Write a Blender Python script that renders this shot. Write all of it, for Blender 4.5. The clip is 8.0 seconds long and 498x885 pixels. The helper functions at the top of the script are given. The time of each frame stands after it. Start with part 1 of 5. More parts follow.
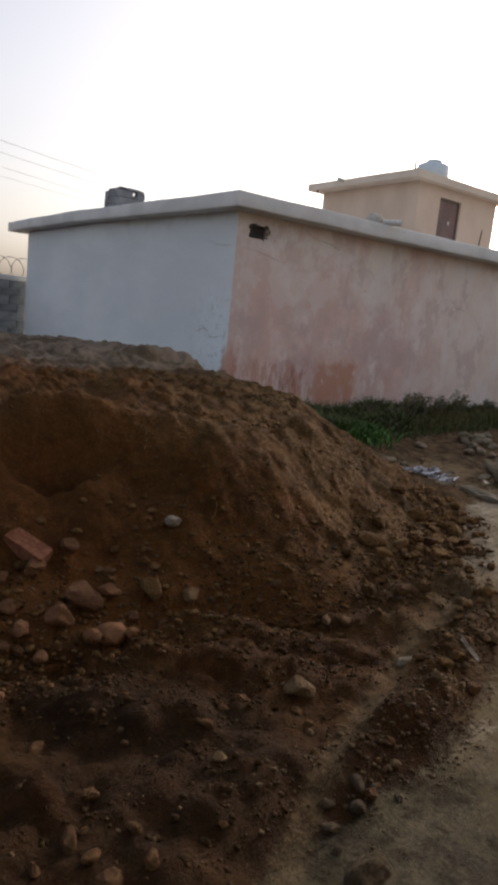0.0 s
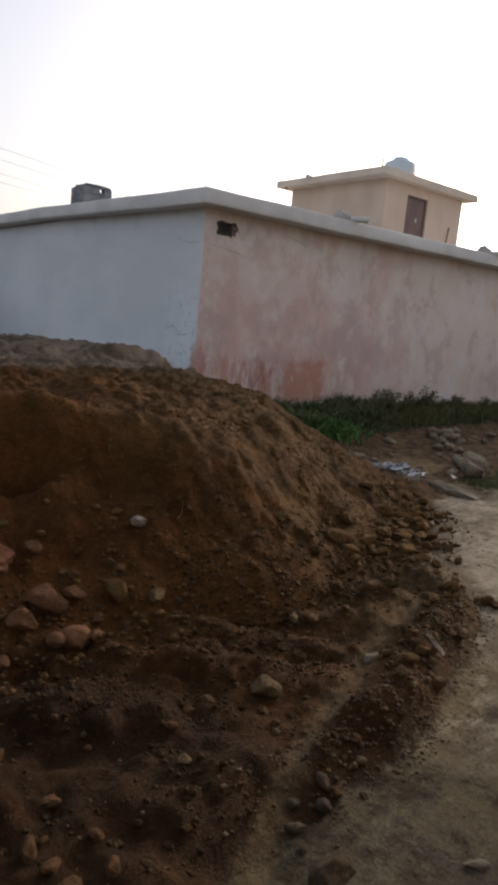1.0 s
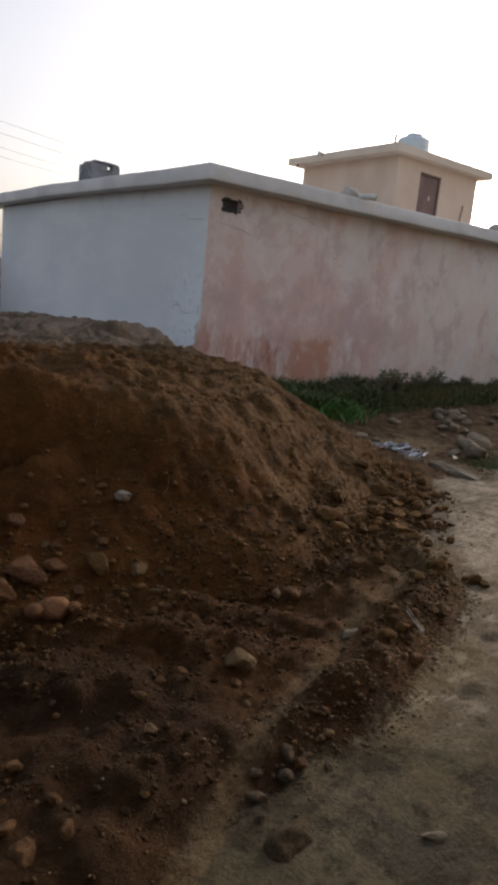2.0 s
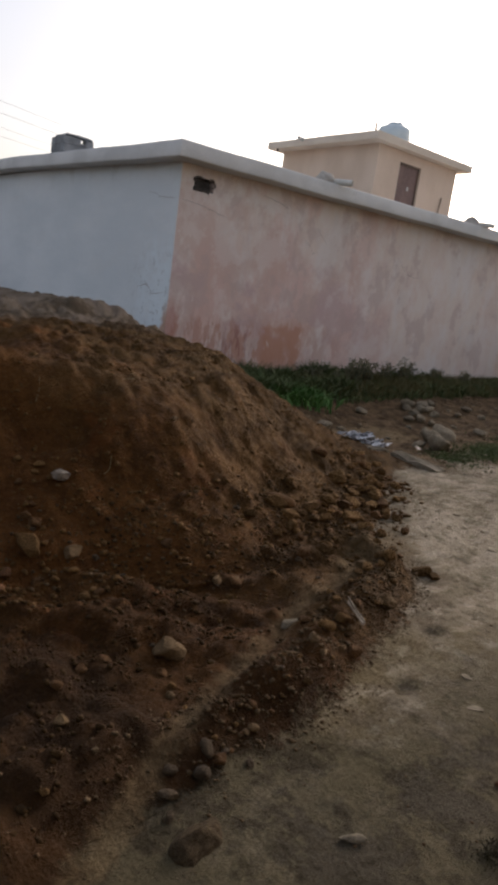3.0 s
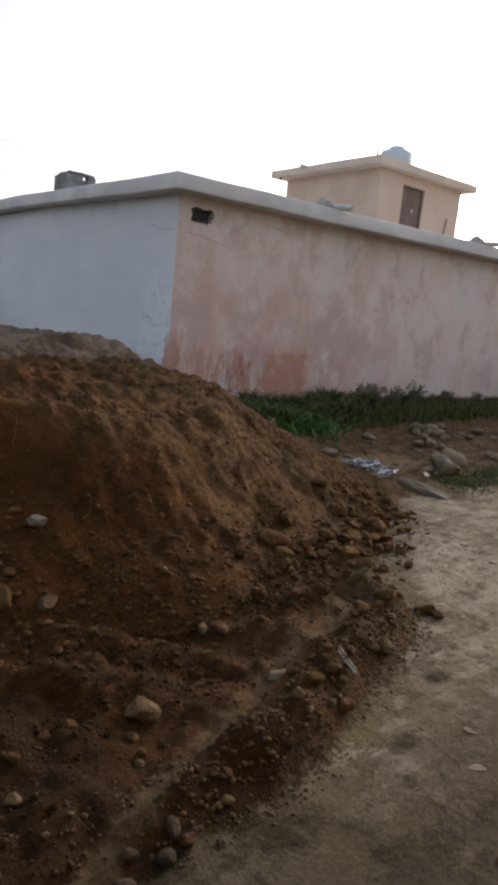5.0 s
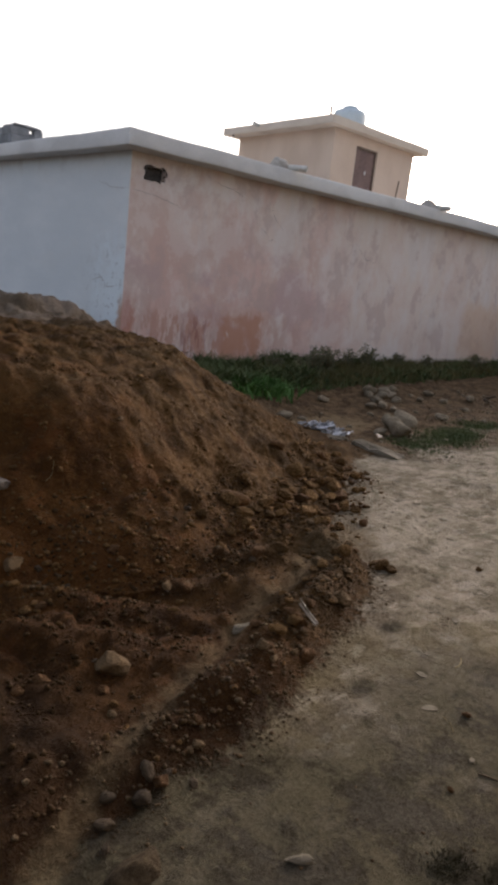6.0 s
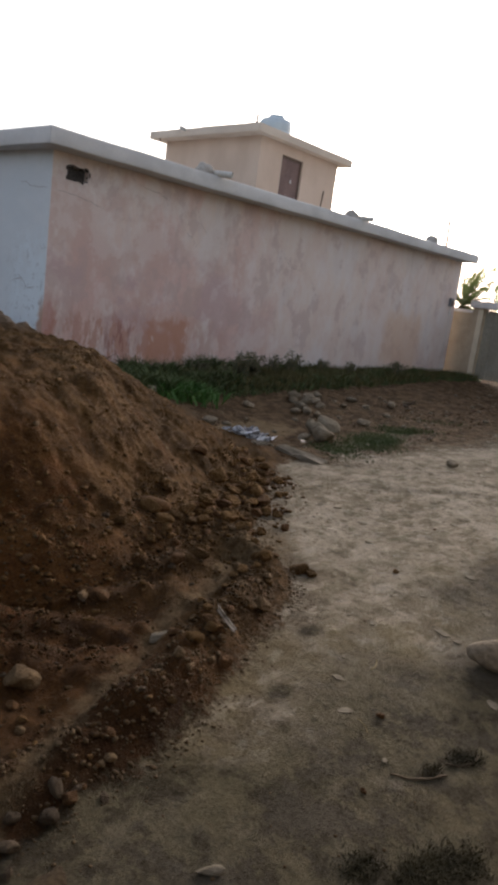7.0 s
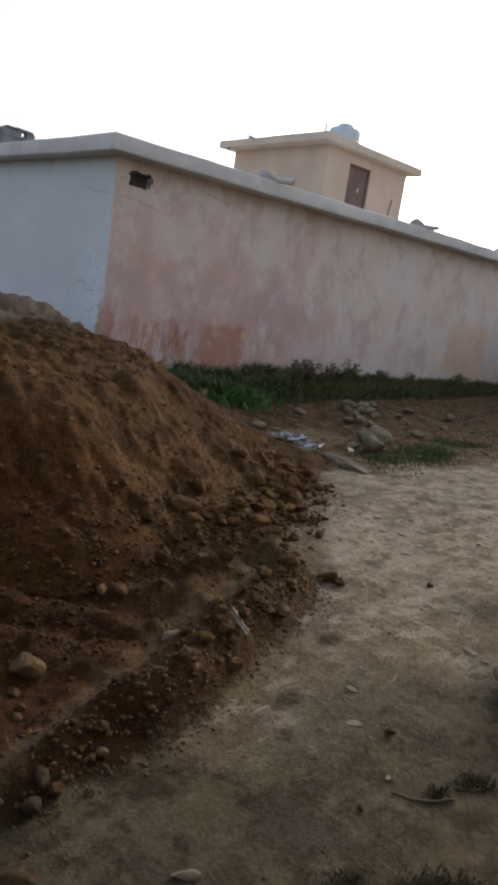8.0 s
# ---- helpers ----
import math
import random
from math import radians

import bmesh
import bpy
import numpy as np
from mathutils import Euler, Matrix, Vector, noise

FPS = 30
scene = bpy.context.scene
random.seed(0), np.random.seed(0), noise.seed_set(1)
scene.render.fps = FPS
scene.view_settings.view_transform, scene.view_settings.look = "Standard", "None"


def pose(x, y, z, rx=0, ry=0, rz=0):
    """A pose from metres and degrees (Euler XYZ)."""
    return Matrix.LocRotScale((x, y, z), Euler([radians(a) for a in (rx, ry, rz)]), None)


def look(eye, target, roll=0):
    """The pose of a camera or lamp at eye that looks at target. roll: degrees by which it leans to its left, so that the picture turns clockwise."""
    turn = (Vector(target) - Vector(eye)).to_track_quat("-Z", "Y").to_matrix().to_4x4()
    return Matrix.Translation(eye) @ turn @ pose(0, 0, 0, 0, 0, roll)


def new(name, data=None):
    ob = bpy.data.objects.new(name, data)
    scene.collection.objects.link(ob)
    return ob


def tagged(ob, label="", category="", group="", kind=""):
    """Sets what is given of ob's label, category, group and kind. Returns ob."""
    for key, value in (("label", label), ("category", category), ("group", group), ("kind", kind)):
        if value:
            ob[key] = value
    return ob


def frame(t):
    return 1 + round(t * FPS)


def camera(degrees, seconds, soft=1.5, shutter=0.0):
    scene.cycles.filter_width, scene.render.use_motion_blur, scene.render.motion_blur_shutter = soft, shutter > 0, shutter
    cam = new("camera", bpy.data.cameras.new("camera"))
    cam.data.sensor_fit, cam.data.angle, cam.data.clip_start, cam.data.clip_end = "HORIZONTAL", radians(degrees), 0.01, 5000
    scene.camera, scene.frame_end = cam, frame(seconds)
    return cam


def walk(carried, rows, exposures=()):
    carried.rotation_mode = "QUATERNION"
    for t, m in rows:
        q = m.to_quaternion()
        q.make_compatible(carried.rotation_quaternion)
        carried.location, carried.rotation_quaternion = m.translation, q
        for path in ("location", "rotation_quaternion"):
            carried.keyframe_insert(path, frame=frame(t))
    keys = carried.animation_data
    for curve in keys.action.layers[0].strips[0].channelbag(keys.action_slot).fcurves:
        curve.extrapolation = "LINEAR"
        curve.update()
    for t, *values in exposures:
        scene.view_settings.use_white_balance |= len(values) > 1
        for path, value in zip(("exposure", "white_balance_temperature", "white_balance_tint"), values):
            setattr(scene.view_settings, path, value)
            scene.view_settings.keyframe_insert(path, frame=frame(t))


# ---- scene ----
cam = camera(39.6, 8.0, soft=4.0)
PATH = [
    (0, (-6.136, -8.94, 1.629), (-4.947, -7.367, 1.293), 5.8),
    (0.5, (-6.128, -8.955, 1.64), (-4.872, -7.433, 1.315), 6.0),
    (1, (-6.089, -8.948, 1.635), (-4.839, -7.424, 1.299), 5.5),
    (1.2, (-6.073, -8.965, 1.645), (-4.768, -7.485, 1.321), 5.3),
    (2.3, (-5.889, -9.081, 1.606), (-4.695, -7.528, 1.2), 5.8),
    (2.5, (-5.85, -9.098, 1.6), (-4.626, -7.567, 1.204), 5.4),
    (3, (-5.727, -9.042, 1.576), (-4.459, -7.554, 1.157), 8.0),
    (3.5, (-5.585, -8.946, 1.62), (-4.314, -7.444, 1.261), 10.1),
    (4, (-5.504, -8.952, 1.616), (-4.196, -7.478, 1.273), 6.6),
    (4.2, (-5.485, -8.964, 1.619), (-4.219, -7.453, 1.278), 6.6),
    (5.3, (-5.465, -9.023, 1.623), (-4.237, -7.484, 1.27), 5.8),
    (5.5, (-5.514, -9.031, 1.629), (-4.237, -7.538, 1.257), 5.6),
    (6, (-5.549, -9.028, 1.622), (-4.219, -7.6, 1.18), 6.4),
    (6.5, (-5.502, -9.029, 1.618), (-4.072, -7.693, 1.207), 7.6),
    (7, (-5.499, -9.05, 1.625), (-4.023, -7.762, 1.222), 7.6),
    (7.5, (-5.45, -9.112, 1.629), (-4.02, -7.781, 1.202), 7.4),
    (8, (-5.32, -9.162, 1.597), (-3.973, -7.739, 1.195), 8.7),
]
walk(cam, [(t, look(eye, target, roll)) for t, eye, target, roll in PATH], exposures=[(0, 0.90, 6560, 17), (2.5, 0.89, 6560, 17), (3.0, 0.90, 6520, 17), (3.6, 1.09, 6500, 17), (5.5, 1.11, 6440, 18), (6.6, 1.02, 6350, 17), (8, 0.98, 6250, 14)])
# ---- world, sun ----
SUN_AZ, SUN_EL = radians(18), radians(13)
world = bpy.data.worlds.new("world")
scene.world = world
world.use_nodes = True
wn = world.node_tree
wn.nodes.clear()
sky = wn.nodes.new("ShaderNodeTexSky")
sky.sky_type = "NISHITA"
sky.sun_disc = False
sky.sun_elevation, sky.sun_rotation = SUN_EL, radians(90) - SUN_AZ
sky.air_density, sky.dust_density, sky.ozone_density = 1.0, 5.0, 1.0
bg = wn.nodes.new("ShaderNodeBackground")
bg.inputs["Strength"].default_value = 0.15
wout = wn.nodes.new("ShaderNodeOutputWorld")
haze = wn.nodes.new("ShaderNodeHueSaturation")
haze.inputs["Saturation"].default_value = 0.5
wn.links.new(sky.outputs[0], haze.inputs["Color"])
wn.links.new(haze.outputs[0], bg.inputs["Color"])
wn.links.new(bg.outputs[0], wout.inputs["Surface"])
sun_dir = Vector((math.cos(SUN_EL) * math.cos(SUN_AZ), math.cos(SUN_EL) * math.sin(SUN_AZ), math.sin(SUN_EL)))
sun = new("sun", bpy.data.lights.new("sun", "SUN"))
sun.data.energy, sun.data.angle, sun.data.color = 0.5, radians(12), (1.0, 0.86, 0.68)
sun.matrix_world = look(sun_dir * 100, (0, 0, 0))


# ---- materials ----
def mat(name, col_a, col_b, scale=4.0, rough=0.9, bump=0.3, fine=40.0, stretch=(1, 1, 1), metal=0.0, per_object=0.0, bump_dist=0.02, spread=(0.35, 0.65), fleck=0.35):
    """Two colours mixed by a broad noise and flecked by a fine one, with relief."""
    m = bpy.data.materials.new(name)
    m.use_nodes = True
    t = m.node_tree
    b = t.nodes["Principled BSDF"]
    b.inputs["Roughness"].default_value, b.inputs["Metallic"].default_value = rough, metal
    b.inputs["Specular IOR Level"].default_value = 0.12 if rough > 0.8 else 0.5
    co = t.nodes.new("ShaderNodeTexCoord")
    mp = t.nodes.new("ShaderNodeMapping")
    mp.inputs["Scale"].default_value = stretch
    t.links.new(co.outputs["Object"], mp.inputs["Vector"])
    n1, n2 = t.nodes.new("ShaderNodeTexNoise"), t.nodes.new("ShaderNodeTexNoise")
    n1.inputs["Scale"].default_value, n1.inputs["Detail"].default_value = scale, 6
    n2.inputs["Scale"].default_value, n2.inputs["Detail"].default_value = fine, 4
    for n in (n1, n2):
        t.links.new(mp.outputs[0], n.inputs["Vector"])
    r1 = ramp(t, n1.outputs["Fac"], spread[0], spread[1])
    mx = mix(t, r1, col_a, col_b)
    fl = mix(t, ramp(t, n2.outputs["Fac"], 0.3, 0.75), [c * 0.72 for c in col_a[:3]], [min(1, c * 1.25) for c in col_b[:3]])
    out = blend(t, fleck, mx, fl)
    if per_object:
        oi = t.nodes.new("ShaderNodeObjectInfo")
        hs = t.nodes.new("ShaderNodeHueSaturation")
        mr = t.nodes.new("ShaderNodeMapRange")
        mr.inputs["To Min"].default_value, mr.inputs["To Max"].default_value = 1 - per_object, 1 + per_object
        t.links.new(oi.outputs["Random"], mr.inputs["Value"])
        t.links.new(mr.outputs[0], hs.inputs["Value"])
        t.links.new(out, hs.inputs["Color"])
        out = hs.outputs[0]
    t.links.new(out, b.inputs["Base Color"])
    bp = t.nodes.new("ShaderNodeBump")
    bp.inputs["Strength"].default_value, bp.inputs["Distance"].default_value = bump, bump_dist
    ad = t.nodes.new("ShaderNodeMath")
    ad.operation = "ADD"
    t.links.new(n1.outputs["Fac"], ad.inputs[0])
    t.links.new(n2.outputs["Fac"], ad.inputs[1])
    t.links.new(ad.outputs[0], bp.inputs["Height"])
    t.links.new(bp.outputs[0], b.inputs["Normal"])
    return m


def ramp(t, socket, lo, hi):
    r = t.nodes.new("ShaderNodeMapRange")
    r.interpolation_type = "SMOOTHSTEP"
    r.inputs["From Min"].default_value, r.inputs["From Max"].default_value = lo, hi
    t.links.new(socket, r.inputs["Value"])
    return r.outputs[0]


def plug(t, value, socket):
    if isinstance(value, (int, float)):
        socket.default_value = value
    elif isinstance(value, (list, tuple)):
        socket.default_value = (*value[:3], 1)
    else:
        t.links.new(value, socket)


def blend(t, fac, a, b):
    x = t.nodes.new("ShaderNodeMix")
    x.data_type = "RGBA"
    plug(t, fac, x.inputs[0])
    plug(t, a, x.inputs[6])
    plug(t, b, x.inputs[7])
    return x.outputs[2]


mix = blend


def calc(t, op, a, b=0.0):
    x = t.nodes.new("ShaderNodeMath")
    x.operation = op
    plug(t, a, x.inputs[0])
    plug(t, b, x.inputs[1])
    return x.outputs[0]


def tex(t, vec, scale, detail=6, stretch=(1, 1, 1), rough=0.55, off=(0, 0, 0)):
    mp = t.nodes.new("ShaderNodeMapping")
    mp.inputs["Scale"].default_value, mp.inputs["Location"].default_value = stretch, off
    t.links.new(vec, mp.inputs["Vector"])
    n = t.nodes.new("ShaderNodeTexNoise")
    n.inputs["Scale"].default_value, n.inputs["Detail"].default_value, n.inputs["Roughness"].default_value = scale, detail, rough
    t.links.new(mp.outputs[0], n.inputs["Vector"])
    return n.outputs["Fac"]


def base(name, rough):
    m = bpy.data.materials.new(name)
    m.use_nodes = True
    t = m.node_tree
    b = t.nodes["Principled BSDF"]
    b.inputs["Roughness"].default_value = rough
    b.inputs["Specular IOR Level"].default_value = 0.1
    co = t.nodes.new("ShaderNodeTexCoord").outputs["Object"]
    sp = t.nodes.new("ShaderNodeSeparateXYZ")
    t.links.new(co, sp.inputs[0])
    return m, t, b, co, sp.outputs


def relief(t, b, height, strength, dist):
    bp = t.nodes.new("ShaderNodeBump")
    bp.inputs["Strength"].default_value, bp.inputs["Distance"].default_value = strength, dist
    t.links.new(height, bp.inputs["Height"])
    t.links.new(bp.outputs[0], b.inputs["Normal"])


def window(t, s, lo, hi, soft):
    """1 between lo and hi of a coordinate, with soft ends."""
    return calc(t, "MULTIPLY", ramp(t, s, lo - soft, lo + soft), calc(t, "SUBTRACT", 1.0, ramp(t, s, hi - soft, hi + soft)))


def pink_plaster():
    m, t, b, co, s = base("pink_plaster", 0.93)
    warp = tex(t, co, 1.6, 5)
    w = calc(t, "MULTIPLY", calc(t, "SUBTRACT", warp, 0.5), 1.0)
    ww = calc(t, "MULTIPLY", calc(t, "SUBTRACT", tex(t, co, 5.0, 5), 0.5), 0.5)
    zz = calc(t, "ADD", s["Z"], calc(t, "MULTIPLY", w, 1.6))
    xx = calc(t, "ADD", s["X"], ww)
    zs = calc(t, "ADD", s["Z"], ww)
    beige, pink, grey = (0.68, 0.575, 0.50), (0.62, 0.44, 0.385), (0.70, 0.635, 0.60)
    left = calc(t, "SUBTRACT", 1.0, ramp(t, calc(t, "ADD", s["X"], calc(t, "MULTIPLY", w, 3.0)), 2.5, 6.5))
    col = blend(t, calc(t, "MULTIPLY", left, calc(t, "SUBTRACT", 1.0, ramp(t, zz, 1.5, 3.0))), beige, pink)
    panel = tex(t, co, 0.9, 7, (1.0, 1, 0.42), 0.62, (4, 0, 6))
    col = blend(t, calc(t, "MULTIPLY", ramp(t, panel, 0.47, 0.54), calc(t, "ADD", 0.15, calc(t, "MULTIPLY", left, 0.4))), col, (0.64, 0.415, 0.365))
    col = blend(t, calc(t, "MULTIPLY", ramp(t, panel, 0.46, 0.40), 0.6), col, (0.63, 0.56, 0.525))
    streak = tex(t, co, 1.3, 8, (1.5, 1, 0.7), 0.66)
    col = blend(t, calc(t, "MULTIPLY", ramp(t, streak, 0.46, 0.66), 0.75), col, grey)
    blot = tex(t, co, 0.75, 8, (1, 1, 0.8), 0.66, (7, 0, 3))
    col = blend(t, calc(t, "MULTIPLY", ramp(t, blot, 0.48, 0.58), calc(t, "ADD", 0.2, calc(t, "MULTIPLY", left, 0.4))), col, (0.56, 0.375, 0.31))
    mauve = tex(t, co, 1.1, 8, (1, 1, 1.2), 0.66, (2, 4, 9))
    mauve = calc(t, "MULTIPLY", ramp(t, mauve, 0.47, 0.58), calc(t, "MULTIPLY", left, window(t, zz, 0.7, 2.2, 0.4)))
    col = blend(t, calc(t, "MULTIPLY", mauve, 0.85), col, (0.53, 0.37, 0.36))
    old = tex(t, co, 1.4, 8, (1, 1, 0.8), 0.68, (5, 0, 2))
    col = blend(t, calc(t, "MULTIPLY", ramp(t, old, 0.52, 0.58), 0.34), col, (0.72, 0.66, 0.625))
    col = blend(t, calc(t, "MULTIPLY", ramp(t, old, 0.48, 0.42), 0.5), col, (0.50, 0.37, 0.335))
    near = calc(t, "SUBTRACT", 1.0, ramp(t, s["X"], 2.0, 5.0))
    low = calc(t, "MULTIPLY", calc(t, "SUBTRACT", 1.0, ramp(t, zz, 0.6, 1.5)), near)
    low = calc(t, "MULTIPLY", low, ramp(t, tex(t, co, 3.2, 9, (1.7, 1, 0.6), 0.72, (3, 1, 0)), 0.46, 0.56))
    col = blend(t, calc(t, "MULTIPLY", low, 0.85), col, (0.47, 0.235, 0.16))
    smear = calc(t, "MULTIPLY", window(t, xx, 1.1, 1.62, 0.15), window(t, zs, 0.4, 1.0, 0.2))
    smear = calc(t, "MULTIPLY", smear, ramp(t, tex(t, co, 5.0, 8, (2.2, 1, 0.5), 0.7, (4, 2, 1)), 0.48, 0.56))
    col = blend(t, calc(t, "MULTIPLY", smear, 0.7), col, (0.30, 0.10, 0.075))
    edge = calc(t, "MULTIPLY", calc(t, "SUBTRACT", 1.0, ramp(t, xx, 0.1, 0.28)), calc(t, "SUBTRACT", 1.0, ramp(t, zs, 1.0, 1.5)))
    col = blend(t, calc(t, "MULTIPLY", edge, 0.6), col, (0.42, 0.15, 0.10))
    patch = calc(t, "MULTIPLY", window(t, xx, 1.95, 2.82, 0.07), window(t, zs, 0.35, 1.12, 0.12))
    patch = calc(t, "MULTIPLY", patch, ramp(t, tex(t, co, 3.0, 6, (1, 1, 0.6)), 0.25, 0.5))
    col = blend(t, calc(t, "MULTIPLY", patch, 0.9), col, (0.48, 0.225, 0.135))
    patch = calc(t, "MULTIPLY", window(t, xx, 9.3, 11.0, 0.2), window(t, zs, 0.3, 1.75, 0.2))
    col = blend(t, calc(t, "MULTIPLY", patch, 0.5), col, (0.64, 0.40, 0.22))
    bare = ramp(t, tex(t, co, 6.0, 8, (1, 1, 0.8), 0.7, (2, 0, 8)), 0.62, 0.68)
    col = blend(t, calc(t, "MULTIPLY", bare, 0.5), col, (0.70, 0.64, 0.60))
    rain = tex(t, co, 1.0, 7, (4, 1, 0.5), 0.65, (1, 0, 5))
    rain = calc(t, "MULTIPLY", ramp(t, rain, 0.55, 0.75), ramp(t, s["Z"], 1.4, 3.2))
    col = blend(t, calc(t, "MULTIPLY", rain, 0.35), col, (0.30, 0.23, 0.19))
    fine = tex(t, co, 45, 5)
    col = blend(t, calc(t, "MULTIPLY", ramp(t, fine, 0.5, 0.8), 0.25), col, (0.35, 0.26, 0.22))
    fade = t.nodes.new("ShaderNodeHueSaturation")
    fade.inputs["Saturation"].default_value, fade.inputs["Value"].default_value = 0.86, 1.07
    t.links.new(col, fade.inputs["Color"])
    t.links.new(fade.outputs[0], b.inputs["Base Color"])
    h = calc(t, "ADD", calc(t, "MULTIPLY", fine, 0.3), calc(t, "ADD", blot, calc(t, "MULTIPLY", bare, -0.3)))
    relief(t, b, h, 0.35, 0.02)
    return m


def white_plaster():
    m, t, b, co, s = base("white_limewash", 0.92)
    big = tex(t, co, 0.9, 6, (1, 0.35, 1), 0.6)
    col = blend(t, ramp(t, big, 0.35, 0.65), (0.62, 0.66, 0.685), (0.71, 0.74, 0.76))
    streak = tex(t, co, 1.6, 8, (1, 0.5, 1), 0.6, (0, 4, 1))
    col = blend(t, calc(t, "MULTIPLY", ramp(t, streak, 0.5, 0.72), 0.35), col, (0.64, 0.655, 0.655))
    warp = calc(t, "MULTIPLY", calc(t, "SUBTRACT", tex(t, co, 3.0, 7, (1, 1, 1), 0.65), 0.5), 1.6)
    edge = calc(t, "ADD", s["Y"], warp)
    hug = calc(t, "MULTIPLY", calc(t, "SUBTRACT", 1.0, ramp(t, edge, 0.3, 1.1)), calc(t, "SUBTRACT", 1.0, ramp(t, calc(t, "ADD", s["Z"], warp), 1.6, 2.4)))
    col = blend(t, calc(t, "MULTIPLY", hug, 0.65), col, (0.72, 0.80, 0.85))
    chips = ramp(t, tex(t, co, 9.0, 8, (1, 1, 1), 0.7, (0, 3, 3)), 0.555, 0.61)
    chips = calc(t, "MULTIPLY", chips, calc(t, "SUBTRACT", 1.0, ramp(t, s["Y"], 0.2, 1.6)))
    chips = calc(t, "MULTIPLY", chips, calc(t, "SUBTRACT", 1.0, ramp(t, s["Z"], 1.6, 2.3)))
    col = blend(t, calc(t, "MULTIPLY", chips, 0.6), col, (0.36, 0.37, 0.38))
    warm = calc(t, "MULTIPLY", calc(t, "SUBTRACT", 1.0, ramp(t, calc(t, "ADD", s["Y"], calc(t, "MULTIPLY", warp, 0.25)), 0.06, 0.16)), calc(t, "SUBTRACT", 1.0, ramp(t, s["Z"], 1.0, 1.35)))
    col = blend(t, calc(t, "MULTIPLY", warm, 0.8), col, (0.48, 0.26, 0.15))
    # Grey mottling, stronger towards the top of the wall.
    darkening = calc(t, "MULTIPLY", ramp(t, tex(t, co, 1.4, 6, (1, 1.6, 0.9), 0.65), 0.5, 0.7), ramp(t, s["Z"], 2.9, 3.3))
    col = blend(t, calc(t, "MULTIPLY", darkening, 0.35), col, (0.40, 0.40, 0.39))
    fine = tex(t, co, 50, 5)
    col = blend(t, calc(t, "MULTIPLY", ramp(t, fine, 0.5, 0.8), 0.18), col, (0.40, 0.41, 0.42))
    t.links.new(col, b.inputs["Base Color"])
    relief(t, b, calc(t, "ADD", calc(t, "ADD", big, calc(t, "MULTIPLY", fine, 0.3)), calc(t, "MULTIPLY", chips, -0.4)), 0.35, 0.02)
    return m


def attr(t, name):
    a = t.nodes.new("ShaderNodeAttribute")
    a.attribute_name = name
    return a.outputs["Fac"]


